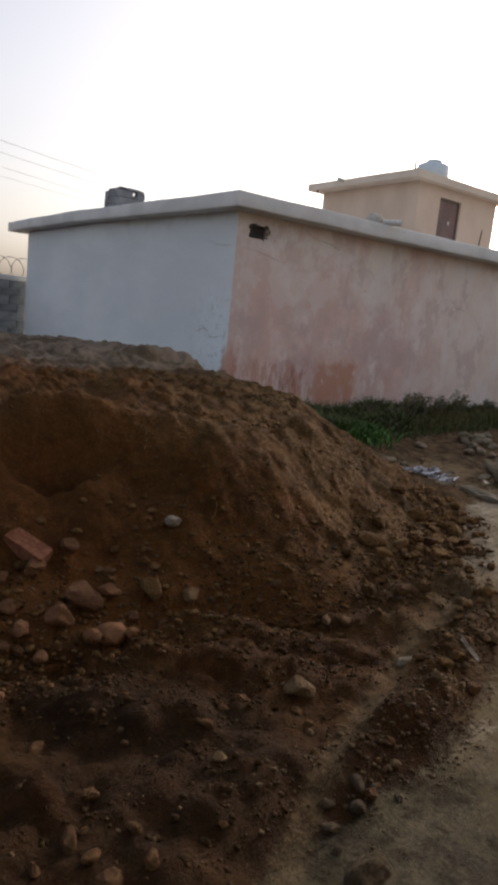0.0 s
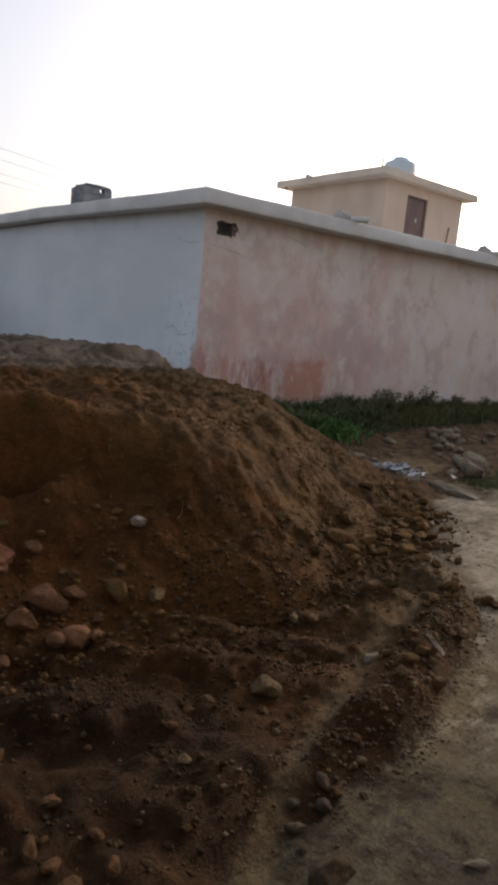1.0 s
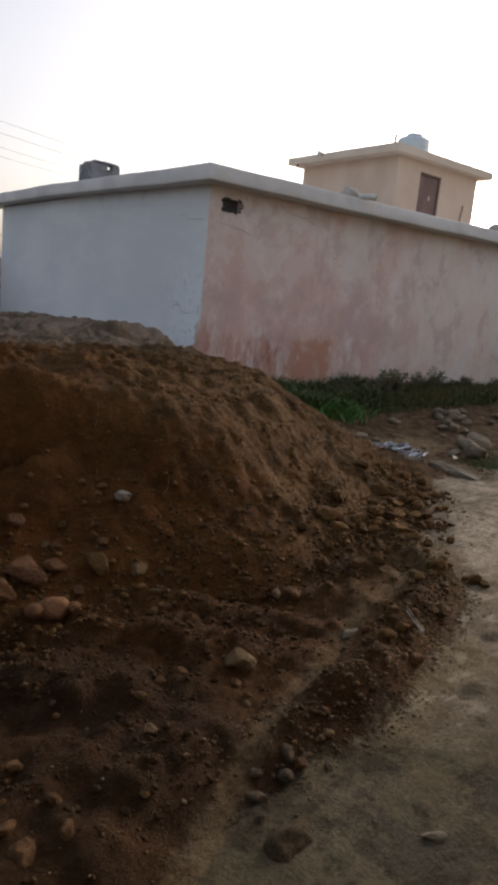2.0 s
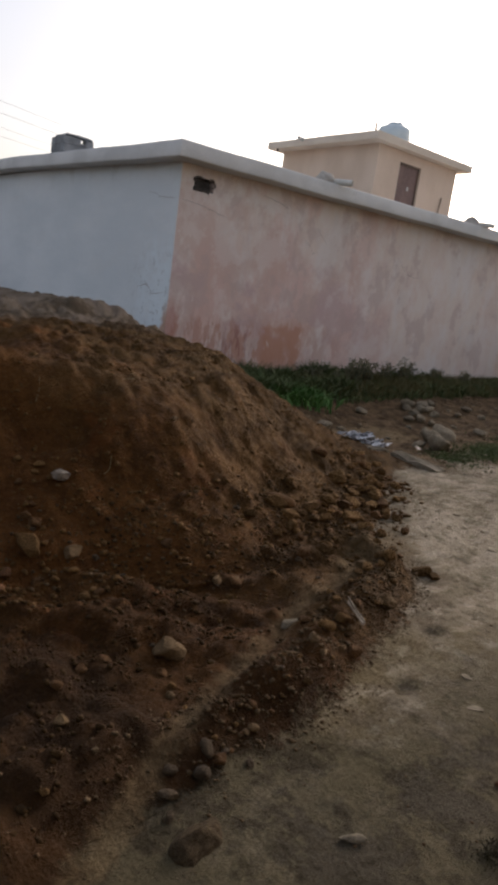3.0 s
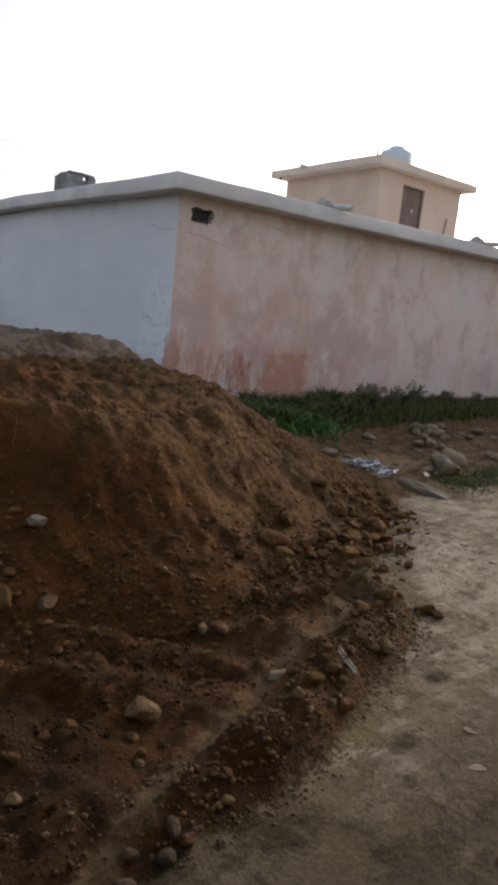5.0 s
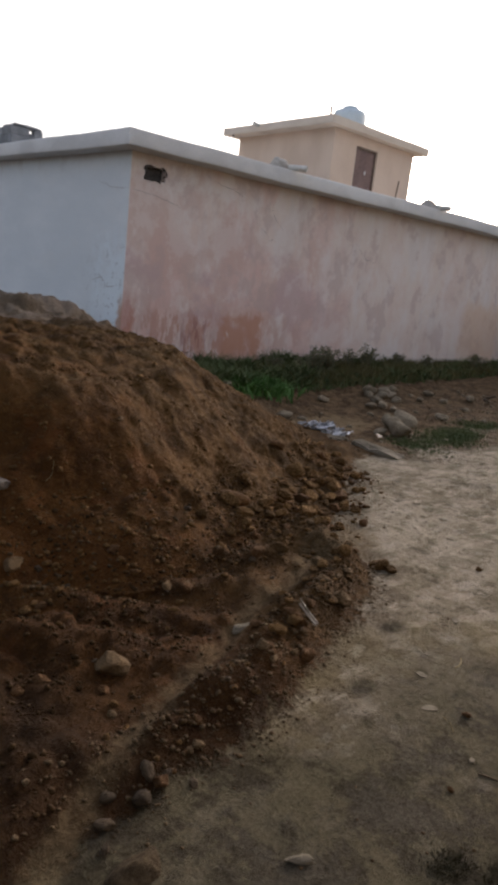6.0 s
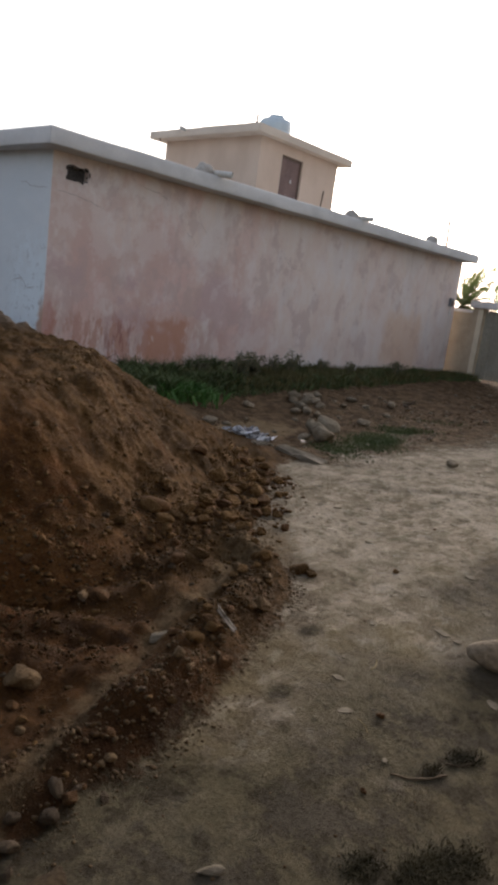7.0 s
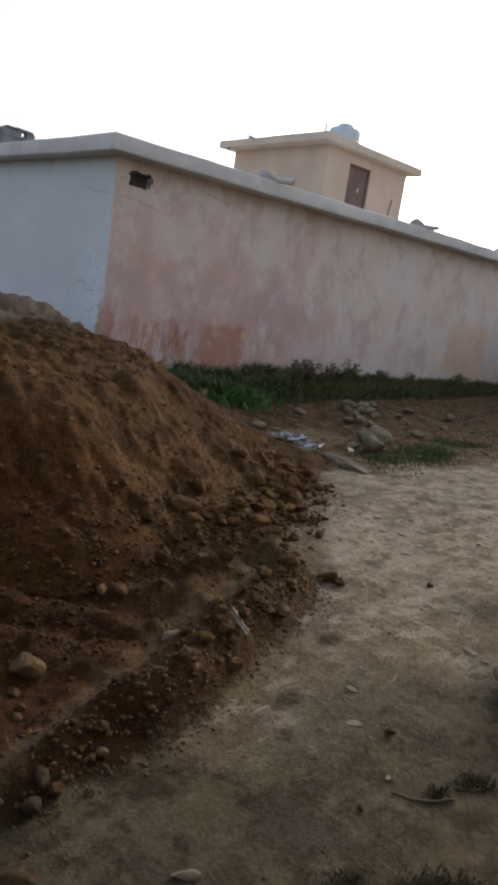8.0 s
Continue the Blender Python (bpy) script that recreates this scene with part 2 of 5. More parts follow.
def earth(name, sandy):
    """Red-brown dug soil; where sandy, blends by mesh masks into a trodden pale road, a dusty wheel track and green ground."""
    m, t, b, co, s = base(name, 0.96)
    big = tex(t, co, 1.1, 7, (1, 1, 1), 0.6)
    mid = tex(t, co, 6.0, 8, (1, 1, 1), 0.65)
    fine = tex(t, co, 60, 6, (1, 1, 1), 0.7)
    k = 0.94 if sandy else 1.3
    col = blend(t, ramp(t, big, 0.35, 0.65), (0.04326 * k, 0.01786 * k, 0.00424 * k), (0.08446 * k, 0.03685 * k, 0.00864 * k))
    col = blend(t, calc(t, "MULTIPLY", ramp(t, mid, 0.48, 0.66), 0.65), col, (0.1277 * k, 0.0564 * k, 0.016 * k))
    col = blend(t, calc(t, "MULTIPLY", ramp(t, mid, 0.48, 0.36), 0.5), col, (0.02678 * k, 0.01175 * k, 0.004 * k))
    grain = tex(t, co, 22, 8, (1, 1, 1), 0.7, (3, 7, 1))
    col = blend(t, calc(t, "MULTIPLY", ramp(t, grain, 0.54, 0.64), 0.5), col, (0.135 * k, 0.068 * k, 0.021 * k))
    col = blend(t, calc(t, "MULTIPLY", ramp(t, grain, 0.45, 0.36), 0.5), col, (0.022 * k, 0.0105 * k, 0.004 * k))
    rust = tex(t, co, 2.6, 6, (1, 1, 1), 0.6, (9, 2, 4))
    col = blend(t, calc(t, "MULTIPLY", ramp(t, rust, 0.55, 0.68), 0.45), col, (0.1288 * k, 0.04324 * k, 0.0104 * k))
    east = ramp(t, calc(t, "ADD", s["X"], calc(t, "MULTIPLY", calc(t, "SUBTRACT", big, 0.5), 3.0)), -3.9, -2.4)
    col = blend(t, calc(t, "MULTIPLY", east, 0.5), col, blend(t, ramp(t, mid, 0.4, 0.6), (0.066, 0.0415, 0.0155), (0.122, 0.078, 0.031)))
    if not sandy:
        film = calc(t, "ADD", s["Z"], calc(t, "MULTIPLY", calc(t, "SUBTRACT", mid, 0.5), 0.8))
        film = calc(t, "MULTIPLY", ramp(t, film, 0.45, 0.95), ramp(t, tex(t, co, 1.7, 6, (1, 1, 1), 0.6, (2, 6, 1)), 0.42, 0.6))
        col = blend(t, calc(t, "MULTIPLY", film, 0.5), col, (0.098, 0.058, 0.020))
        west = calc(t, "SUBTRACT", 1.0, ramp(t, calc(t, "ADD", s["X"], calc(t, "MULTIPLY", calc(t, "SUBTRACT", rust, 0.5), 3.0)), -4.6, -3.6))
        col = blend(t, calc(t, "MULTIPLY", west, 0.4), col, (0.112, 0.043, 0.0125))
        dry = ramp(t, calc(t, "ADD", s["Y"], calc(t, "MULTIPLY", mid, 1.2)), -2.4, -1.2)
        col = blend(t, calc(t, "MULTIPLY", dry, 0.9), col, blend(t, ramp(t, tex(t, co, 3.0, 7, (1, 1, 1), 0.66, (1, 1, 6)), 0.42, 0.56), (0.135, 0.104, 0.072), (0.27, 0.215, 0.165)))
    if sandy:
        r1 = tex(t, co, 0.8, 8, (1, 1.5, 1), 0.65, (3, 9, 0))
        r2 = tex(t, co, 3.5, 9, (1, 1, 1), 0.7, (5, 5, 0))
        r3 = tex(t, co, 14.0, 8, (1, 1, 1), 0.7, (1, 7, 0))
        road = blend(t, ramp(t, r1, 0.36, 0.62), (0.175, 0.142, 0.093), (0.288, 0.245, 0.182))
        road = blend(t, calc(t, "MULTIPLY", ramp(t, r2, 0.50, 0.60), 0.65), road, (0.38, 0.33, 0.26))
        road = blend(t, calc(t, "MULTIPLY", ramp(t, r2, 0.47, 0.37), 0.65), road, (0.105, 0.086, 0.053))
        plate = t.nodes.new("ShaderNodeTexVoronoi")
        plate.inputs["Scale"].default_value = 7.0
        shift = t.nodes.new("ShaderNodeVectorMath")
        shift.operation = "MULTIPLY_ADD"
        wob = t.nodes.new("ShaderNodeTexNoise")
        wob.inputs["Scale"].default_value, wob.inputs["Detail"].default_value = 9.0, 6
        t.links.new(co, wob.inputs["Vector"])
        t.links.new(wob.outputs["Color"], shift.inputs[0])
        shift.inputs[1].default_value = (0.16, 0.16, 0.16)
        t.links.new(co, shift.inputs[2])
        t.links.new(shift.outputs[0], plate.inputs["Vector"])
        pick = t.nodes.new("ShaderNodeSeparateColor")
        t.links.new(plate.outputs["Color"], pick.inputs[0])
        flake = calc(t, "MULTIPLY", ramp(t, pick.outputs[0], 0.72, 0.78), calc(t, "SUBTRACT", 1.0, ramp(t, plate.outputs["Distance"], 0.22, 0.34)))
        road = blend(t, calc(t, "MULTIPLY", flake, 0.45), road, (0.36, 0.325, 0.27))
        pit = calc(t, "MULTIPLY", ramp(t, pick.outputs[1], 0.80, 0.84), calc(t, "SUBTRACT", 1.0, ramp(t, plate.outputs["Distance"], 0.12, 0.36)))
        road = blend(t, calc(t, "MULTIPLY", pit, 0.6), road, (0.070, 0.056, 0.033))
        road = blend(t, calc(t, "MULTIPLY", ramp(t, r3, 0.55, 0.63), 0.65), road, (0.072, 0.058, 0.035))
        road = blend(t, calc(t, "MULTIPLY", ramp(t, r3, 0.43, 0.35), 0.5), road, (0.37, 0.335, 0.28))
        moss = tex(t, co, 4.0, 9, (1, 1, 1), 0.72, (8, 1, 2))
        road = blend(t, calc(t, "MULTIPLY", ramp(t, moss, 0.53, 0.64), 0.6), road, (0.090, 0.082, 0.040))
        verge = calc(t, "ADD", attr(t, "verge"), calc(t, "MULTIPLY", calc(t, "SUBTRACT", r2, 0.5), 1.2))
        road = blend(t, calc(t, "MULTIPLY", ramp(t, verge, 0.3, 0.85), 0.62), road, (0.095, 0.070, 0.041))
        waste = calc(t, "ADD", attr(t, "waste"), calc(t, "MULTIPLY", calc(t, "SUBTRACT", mid, 0.5), 0.8))
        col = blend(t, calc(t, "MULTIPLY", ramp(t, waste, 0.3, 0.7), 0.9), col, blend(t, ramp(t, mid, 0.42, 0.58), (0.060, 0.037, 0.018), (0.145, 0.098, 0.054)))
        # Dimmer light near the camera, put into the soil colour.
        col = blend(t, calc(t, "MULTIPLY", ramp(t, attr(t, "darkening"), 0.0, 0.7), 0.6), col, (0.018, 0.0098, 0.0040))
        grit = tex(t, co, 110, 6, (1, 1, 1), 0.75)
        road = blend(t, calc(t, "MULTIPLY", ramp(t, grit, 0.55, 0.7), 0.25), road, (0.09, 0.07, 0.045))
        road = blend(t, calc(t, "MULTIPLY", ramp(t, grit, 0.45, 0.3), 0.2), road, (0.42, 0.37, 0.30))
        scuff = tex(t, co, 5.5, 9, (0.6, 1.3, 1), 0.68, (4, 3, 0))
        road = blend(t, calc(t, "MULTIPLY", ramp(t, scuff, 0.54, 0.60), 0.55), road, (0.40, 0.345, 0.27))
        road = blend(t, calc(t, "MULTIPLY", ramp(t, scuff, 0.45, 0.39), 0.6), road, (0.095, 0.076, 0.043))
        olive = calc(t, "MULTIPLY", ramp(t, tex(t, co, 1.6, 7, (1, 1, 1), 0.62, (6, 2, 0)), 0.47, 0.6), calc(t, "SUBTRACT", 1.0, ramp(t, s["Y"], -7.6, -6.6)))
        road = blend(t, calc(t, "MULTIPLY", olive, 0.55), road, (0.158, 0.124, 0.058))
        # Near-camera dimming painted into the road colour, together with its dark spots.
        darkening = calc(t, "ADD", attr(t, "darkening"), calc(t, "MULTIPLY", calc(t, "SUBTRACT", big, 0.5), 1.2))
        road = blend(t, calc(t, "MULTIPLY", ramp(t, darkening, 0.25, 0.85), 0.85), road, blend(t, ramp(t, calc(t, "ADD", calc(t, "MULTIPLY", r2, 0.75), calc(t, "MULTIPLY", r3, 0.25)), 0.43, 0.56), (0.082, 0.070, 0.040), (0.016, 0.013, 0.006)))
        soil = calc(t, "ADD", attr(t, "soil"), calc(t, "MULTIPLY", calc(t, "SUBTRACT", r2, 0.5), 1.2))
        soil = calc(t, "ADD", soil, calc(t, "MULTIPLY", calc(t, "SUBTRACT", grain, 0.5), 1.3))
        soil = ramp(t, soil, 0.3, 0.7)
        col = blend(t, soil, road, col)
        track = calc(t, "ADD", attr(t, "track"), calc(t, "MULTIPLY", calc(t, "SUBTRACT", r3, 0.5), 1.8))
        col = blend(t, calc(t, "MULTIPLY", ramp(t, track, 0.3, 1.0), 0.6), col, blend(t, ramp(t, grain, 0.42, 0.58), (0.105, 0.07, 0.034), (0.185, 0.135, 0.073)))
        ochre = calc(t, "ADD", attr(t, "ochre"), calc(t, "MULTIPLY", calc(t, "SUBTRACT", mid, 0.5), 0.8))
        col = blend(t, calc(t, "MULTIPLY", ramp(t, ochre, 0.35, 0.75), 0.75), col, (0.205, 0.148, 0.082))
        green = calc(t, "ADD", attr(t, "green"), calc(t, "MULTIPLY", calc(t, "SUBTRACT", mid, 0.5), 0.9))
        col = blend(t, calc(t, "MULTIPLY", ramp(t, green, 0.4, 0.7), 0.7), col, (0.045, 0.06, 0.022))
    col = blend(t, calc(t, "MULTIPLY", ramp(t, fine, 0.5, 0.75), 0.4), col, blend(t, 0.3, col, (0.30, 0.21, 0.14)))
    col = blend(t, calc(t, "MULTIPLY", ramp(t, fine, 0.5, 0.3), 0.45), col, blend(t, 0.6, col, (0.03, 0.018, 0.01)))
    t.links.new(col, b.inputs["Base Color"])
    h = calc(t, "ADD", calc(t, "MULTIPLY", tex(t, co, 16, 10, (1, 1, 1), 0.72), 1.0), calc(t, "MULTIPLY", fine, 0.3))
    if sandy:
        h = calc(t, "MULTIPLY", h, calc(t, "ADD", 0.5, calc(t, "MULTIPLY", soil, 0.5)))
    relief(t, b, h, 1.0, 0.06)
    return m


M_PINK, M_WHITE = pink_plaster(), white_plaster()
M_GROUND, M_MOUND = earth("earth_and_sand", True), earth("dug_earth", False)
M_SLAB = mat("cement_slab", (0.60, 0.595, 0.58), (0.74, 0.735, 0.72), 1.5, 0.9, 0.3, 50, (1, 1, 1.5), fleck=0.2)
M_ROOMSLAB = mat("pale_ochre_paint", (0.66, 0.56, 0.46), (0.74, 0.64, 0.53), 1.2, 0.92, 0.15, 50, fleck=0.08)
M_ROOM = mat("ochre_plaster", (0.60, 0.465, 0.36), (0.68, 0.54, 0.43), 1.2, 0.92, 0.15, 50, (1, 1, 0.6), fleck=0.08)
M_SHEET = mat("rusty_sheet", (0.15, 0.095, 0.085), (0.22, 0.14, 0.12), 3, 0.7, 0.2, 40, (1, 1, 0.3))
M_PVC = mat("weathered_pvc", (0.55, 0.54, 0.50), (0.68, 0.67, 0.63), 6, 0.5, 0.05)
M_MORTAR = mat("rough_mortar", (0.36, 0.335, 0.30), (0.48, 0.45, 0.41), 8, 0.95, 0.6)
# For the hole's dark broken edge and the painted shade inside it.
M_DARK = mat("hole_dark", (0.05, 0.045, 0.043), (0.10, 0.092, 0.085), 8, 0.95, 0.5)
M_CRACK = mat("crack", (0.20, 0.165, 0.15), (0.28, 0.235, 0.215), 20, 0.95, 0.2)
M_BLOCK = mat("concrete_block", (0.17, 0.18, 0.19), (0.27, 0.28, 0.29), 5, 0.95, 0.6, 60, per_object=0.2)
M_TANK = mat("blue_plastic", (0.598, 0.715, 0.793), (0.702, 0.806, 0.871), 3, 0.45, 0.05)
M_WIRE = mat("wire", (0.05, 0.05, 0.05), (0.10, 0.10, 0.10), 10, 0.5, 0.0)
M_IRON = mat("rusty_iron", (0.09, 0.06, 0.045), (0.16, 0.11, 0.08), 20, 0.7, 0.2)
M_STONE = mat("brown_stone", (0.07448, 0.03772, 0.01564), (0.1397, 0.07546, 0.03341), 7, 0.92, 0.6, 40, per_object=0.22)
M_REDSTONE = mat("red_brown_stone", (0.125, 0.060, 0.030), (0.20, 0.105, 0.055), 7, 0.92, 0.6, 40, per_object=0.25)
M_PALE = mat("pale_stone", (0.095, 0.0599, 0.02926), (0.1662, 0.1106, 0.05852), 8, 0.9, 0.5, 40, per_object=0.2)
M_CLOD = mat("soil_clod", (0.1121, 0.06049, 0.02205), (0.2229, 0.1303, 0.05163), 9, 0.97, 0.8, 50, per_object=0.38)
M_CLOD_MIX = mat("soil_crumb", (0.06955, 0.03696, 0.01321), (0.1361, 0.07692, 0.02913), 25, 0.97, 0.5, 80)
M_CRUMB = mat("dry_crumb", (0.05465, 0.03557, 0.01771), (0.1118, 0.07694, 0.04185), 25, 0.97, 0.5, 80)
# Darker copy of the crumbs, with the dim near light in its colour.
M_CRUMB_DARK = mat("dimmed_crumb", (0.0259, 0.01404, 0.004707), (0.0518, 0.0292, 0.0104), 25, 0.97, 0.5, 80)
M_PEBBLE = mat("mixed_pebble", (0.05415, 0.03288, 0.01577), (0.1191, 0.07835, 0.04185), 30, 0.9, 0.3, 90)
M_WEED = mat("weed_leaf", (0.05, 0.06, 0.025), (0.11, 0.10, 0.05), 9, 0.8, 0.0)
M_BRICK = mat("red_brick", (0.13, 0.05, 0.028), (0.19, 0.085, 0.05), 9, 0.95, 0.5)
M_CONC = mat("pale_concrete", (0.133, 0.112, 0.08148), (0.21, 0.182, 0.1358), 6, 0.92, 0.5)
M_GRASS = mat("grass", (0.03672, 0.06026, 0.01458), (0.08856, 0.1118, 0.03305), 3, 0.8, 0.0, 30)
M_OLIVE = mat("withered_grass", (0.077, 0.0726, 0.02926), (0.143, 0.1265, 0.05748), 9, 0.85, 0.0)
M_STRAW = mat("dry_stalk", (0.18, 0.14, 0.07), (0.30, 0.24, 0.13), 9, 0.85, 0.0)
M_MUD = mat("dried_mud", (0.045, 0.031, 0.017), (0.095, 0.069, 0.040), 6, 0.97, 0.8, 50)
M_FRESH = mat("fresh_leaf", (0.035, 0.11, 0.012), (0.07, 0.17, 0.025), 3, 0.7, 0.0, 30)
M_RUBBLE = mat("pale_rubble", (0.17, 0.1402, 0.09724), (0.2805, 0.235, 0.1683), 7, 0.92, 0.5, 40, per_object=0.2)
M_DEAD = mat("dead_grass", (0.018, 0.016, 0.008), (0.045, 0.038, 0.018), 6, 0.9, 0.0)
M_FLAKE = mat("dried_mud_flake", (0.145, 0.122, 0.086), (0.20, 0.17, 0.126), 10, 0.95, 0.4)
M_SCRAP = mat("dusty_plastic", (0.10, 0.082, 0.062), (0.20, 0.165, 0.13), 12, 0.6, 0.2)
M_BLUESCRAP = mat("bluish_scrap", (0.30, 0.315, 0.345), (0.52, 0.54, 0.57), 12, 0.6, 0.2, per_object=0.55)
M_CREAM = mat("cream_paint", (0.58, 0.52, 0.40), (0.68, 0.62, 0.49), 3, 0.85, 0.15)
M_GATE = mat("grey_gate_paint", (0.24, 0.225, 0.18), (0.33, 0.31, 0.25), 3, 0.6, 0.1, 40, (1, 1, 0.3))
M_DUSTSTONE = mat("dusty_stone", (0.1615, 0.1275, 0.08755), (0.2805, 0.2244, 0.1611), 6, 0.93, 0.5)
M_GREYSTONE = mat("dark_grey_stone", (0.0414, 0.0293, 0.01799), (0.0805, 0.05748, 0.03597), 9, 0.85, 0.5, 40, per_object=0.3)
M_TURF = mat("turf", (0.045, 0.075, 0.018), (0.095, 0.12, 0.038), 3, 0.8, 0.0, 30)
M_PILLAR = mat("brown_plaster", (0.36, 0.30, 0.22), (0.46, 0.39, 0.29), 3, 0.92, 0.3)
M_LEAF = mat("tree_leaf", (0.07, 0.085, 0.035), (0.13, 0.14, 0.065), 2, 0.75, 0.0)
lt = M_LEAF.node_tree
thin, both = lt.nodes.new("ShaderNodeBsdfTranslucent"), lt.nodes.new("ShaderNodeMixShader")
thin.inputs["Color"].default_value = (0.34, 0.38, 0.15, 1)
both.inputs[0].default_value = 0.5
lt.links.new(lt.nodes["Principled BSDF"].outputs[0], both.inputs[1])
lt.links.new(thin.outputs[0], both.inputs[2])
lt.links.new(both.outputs[0], lt.nodes["Material Output"].inputs["Surface"])
M_BARK = mat("bark", (0.10, 0.075, 0.05), (0.17, 0.13, 0.09), 6, 0.95, 0.6, 30, (1, 1, 0.3))


# ---- mesh helpers ----
def part(name, bm, material, parent=None, label="", smooth=False):
    me = bpy.data.meshes.new(name)
    bm.to_mesh(me)
    bm.free()
    me.materials.append(material)
    if smooth:
        me.polygons.foreach_set("use_smooth", [True] * len(me.polygons))
    ob = new(name, me)
    ob.parent = parent
    if label:
        ob["label"] = label
    return ob


def box(bm, x0, x1, y0, y1, z0, z1, bevel=0.0):
    r = bmesh.ops.create_cube(bm, size=1)
    vs = r["verts"]
    for v in vs:
        v.co = ((x0 + x1) / 2 + v.co.x * (x1 - x0), (y0 + y1) / 2 + v.co.y * (y1 - y0), (z0 + z1) / 2 + v.co.z * (z1 - z0))
    if bevel:
        es = list({e for v in vs for e in v.link_edges})
        bmesh.ops.bevel(bm, geom=es, offset=bevel, segments=2, affect="EDGES", profile=0.6)
    return bm


def boxed(*a, **k):
    return box(bmesh.new(), *a, **k)


def tube(bm, a, b, r0, r1=None, n=10, caps=True):
    a, b = Vector(a), Vector(b)
    r1 = r0 if r1 is None else r1
    q = (b - a).to_track_quat("Z", "Y").to_matrix().to_4x4()
    bmesh.ops.create_cone(bm, cap_ends=caps, segments=n, radius1=r0, radius2=r1, depth=(b - a).length, matrix=Matrix.Translation((a + b) / 2) @ q)
    return bm


def roughen(bm, amount, size, cuts=0):
    if cuts:
        bmesh.ops.subdivide_edges(bm, edges=bm.edges[:], cuts=cuts, use_grid_fill=True)
    for v in bm.verts:
        v.co += Vector(noise.noise_vector(v.co / size)) * amount
    return bm


def empty(name, loc=(0, 0, 0)):
    ob = new(name)
    ob.location = loc
    ob.empty_display_size = 0.2
    return ob


def lattice(ix, iy, seed):
    h = (ix.astype(np.int64) * 374761393 + iy.astype(np.int64) * 668265263 + seed * 974634777) & 0xFFFFFFFF
    h = ((h ^ (h >> 13)) * 1274126177) & 0xFFFFFFFF
    return ((h ^ (h >> 16)) & 0xFFFF) / 65535.0


def bumps(x, y, size, seed):
    """Smooth value noise, -1 to 1."""
    x, y = np.asarray(x, float) / size, np.asarray(y, float) / size
    ix, iy = np.floor(x), np.floor(y)
    fx, fy = x - ix, y - iy
    fx, fy = fx * fx * (3 - 2 * fx), fy * fy * (3 - 2 * fy)
    a = lattice(ix, iy, seed) * (1 - fx) + lattice(ix + 1, iy, seed) * fx
    b = lattice(ix, iy + 1, seed) * (1 - fx) + lattice(ix + 1, iy + 1, seed) * fx
    return (a * (1 - fy) + b * fy) * 2 - 1


def clods(x, y, size, seed):
    """Rounded lumps of uneven height, 0 to 1, one to a cell."""
    x, y = np.asarray(x, float) / size, np.asarray(y, float) / size
    ix, iy = np.floor(x), np.floor(y)
    top = np.zeros(np.shape(x))
    for dx in (-1, 0, 1):
        for dy in (-1, 0, 1):
            cx, cy = ix + dx, iy + dy
            r = 0.35 + 0.45 * lattice(cx, cy, seed + 1)
            d = np.hypot((x - cx - lattice(cx, cy, seed + 2)), (y - cy - lattice(cx, cy, seed + 3)) * (0.7 + 0.6 * lattice(cx, cy, seed + 5)))
            top = np.maximum(top, np.sqrt(np.clip(1 - (d / r) ** 2, 0, 1)) * lattice(cx, cy, seed + 4) ** 1.5)
    return top


def ramped(v, lo, hi):
    u = np.clip((v - lo) / (hi - lo), 0, 1)
    return u * u * (3 - 2 * u)


def side(px, py, line):
    """Distance to a polyline, positive on its left."""
    best, sign = np.full(np.shape(px), 1e9), np.ones(np.shape(px))
    for (ax, ay), (bx, by) in zip(line, line[1:]):
        dx, dy = bx - ax, by - ay
        u = np.clip(((px - ax) * dx + (py - ay) * dy) / (dx * dx + dy * dy), 0, 1)
        d = np.hypot(px - ax - u * dx, py - ay - u * dy)
        s = np.sign(dx * (py - ay) - dy * (px - ax))
        near = d < best - 1e-9
        best, sign = np.where(near, d, best), np.where(near, s, sign)
    return best * sign


# ---- the lie of the land ----
TOE = [(-16, 14), (-13, 4), (-11.5, -3), (-9, -5.6), (-6, -6.15), (-4.2, -6.2), (-3.2, -6.3), (-2.5, -6.1), (-1.95, -5.98), (-1.3, -5.6), (-0.75, -5.25), (-0.3, -4.8), (0.02, -4.3), (0.2, -3.5), (0.32, -2.6), (0.4, -1.4), (0.42, 0.2), (0.42, 14)]
SOIL_EDGE = [(-8, -10.5), (-5.7, -8.4), (-4.88, -7.6), (-4.55, -7.53), (-4.15, -7.48), (-3.86, -7.44), (-3.54, -7.35), (-3.22, -7.2), (-2.74, -7.02), (-2.2, -6.7), (-2.1, -6.45), (-1.9, -6.05), (-1.2, -5.55), (-0.6, -5.15), (-0.1, -4.75), (0.3, -4.7), (0.6, -4.93), (1.63, -4.78), (2.6, -4.76), (5.1, -4.95), (40, -4.6)]
TRACK = [(-6.2, -8.7), (-4.94, -7.68), (-4.49, -7.39), (-4.1, -7.17), (-3.84, -7.06), (-3.34, -6.8), (-2.74, -6.58), (-2.3, -6.38), (-1.8, -6.2)]


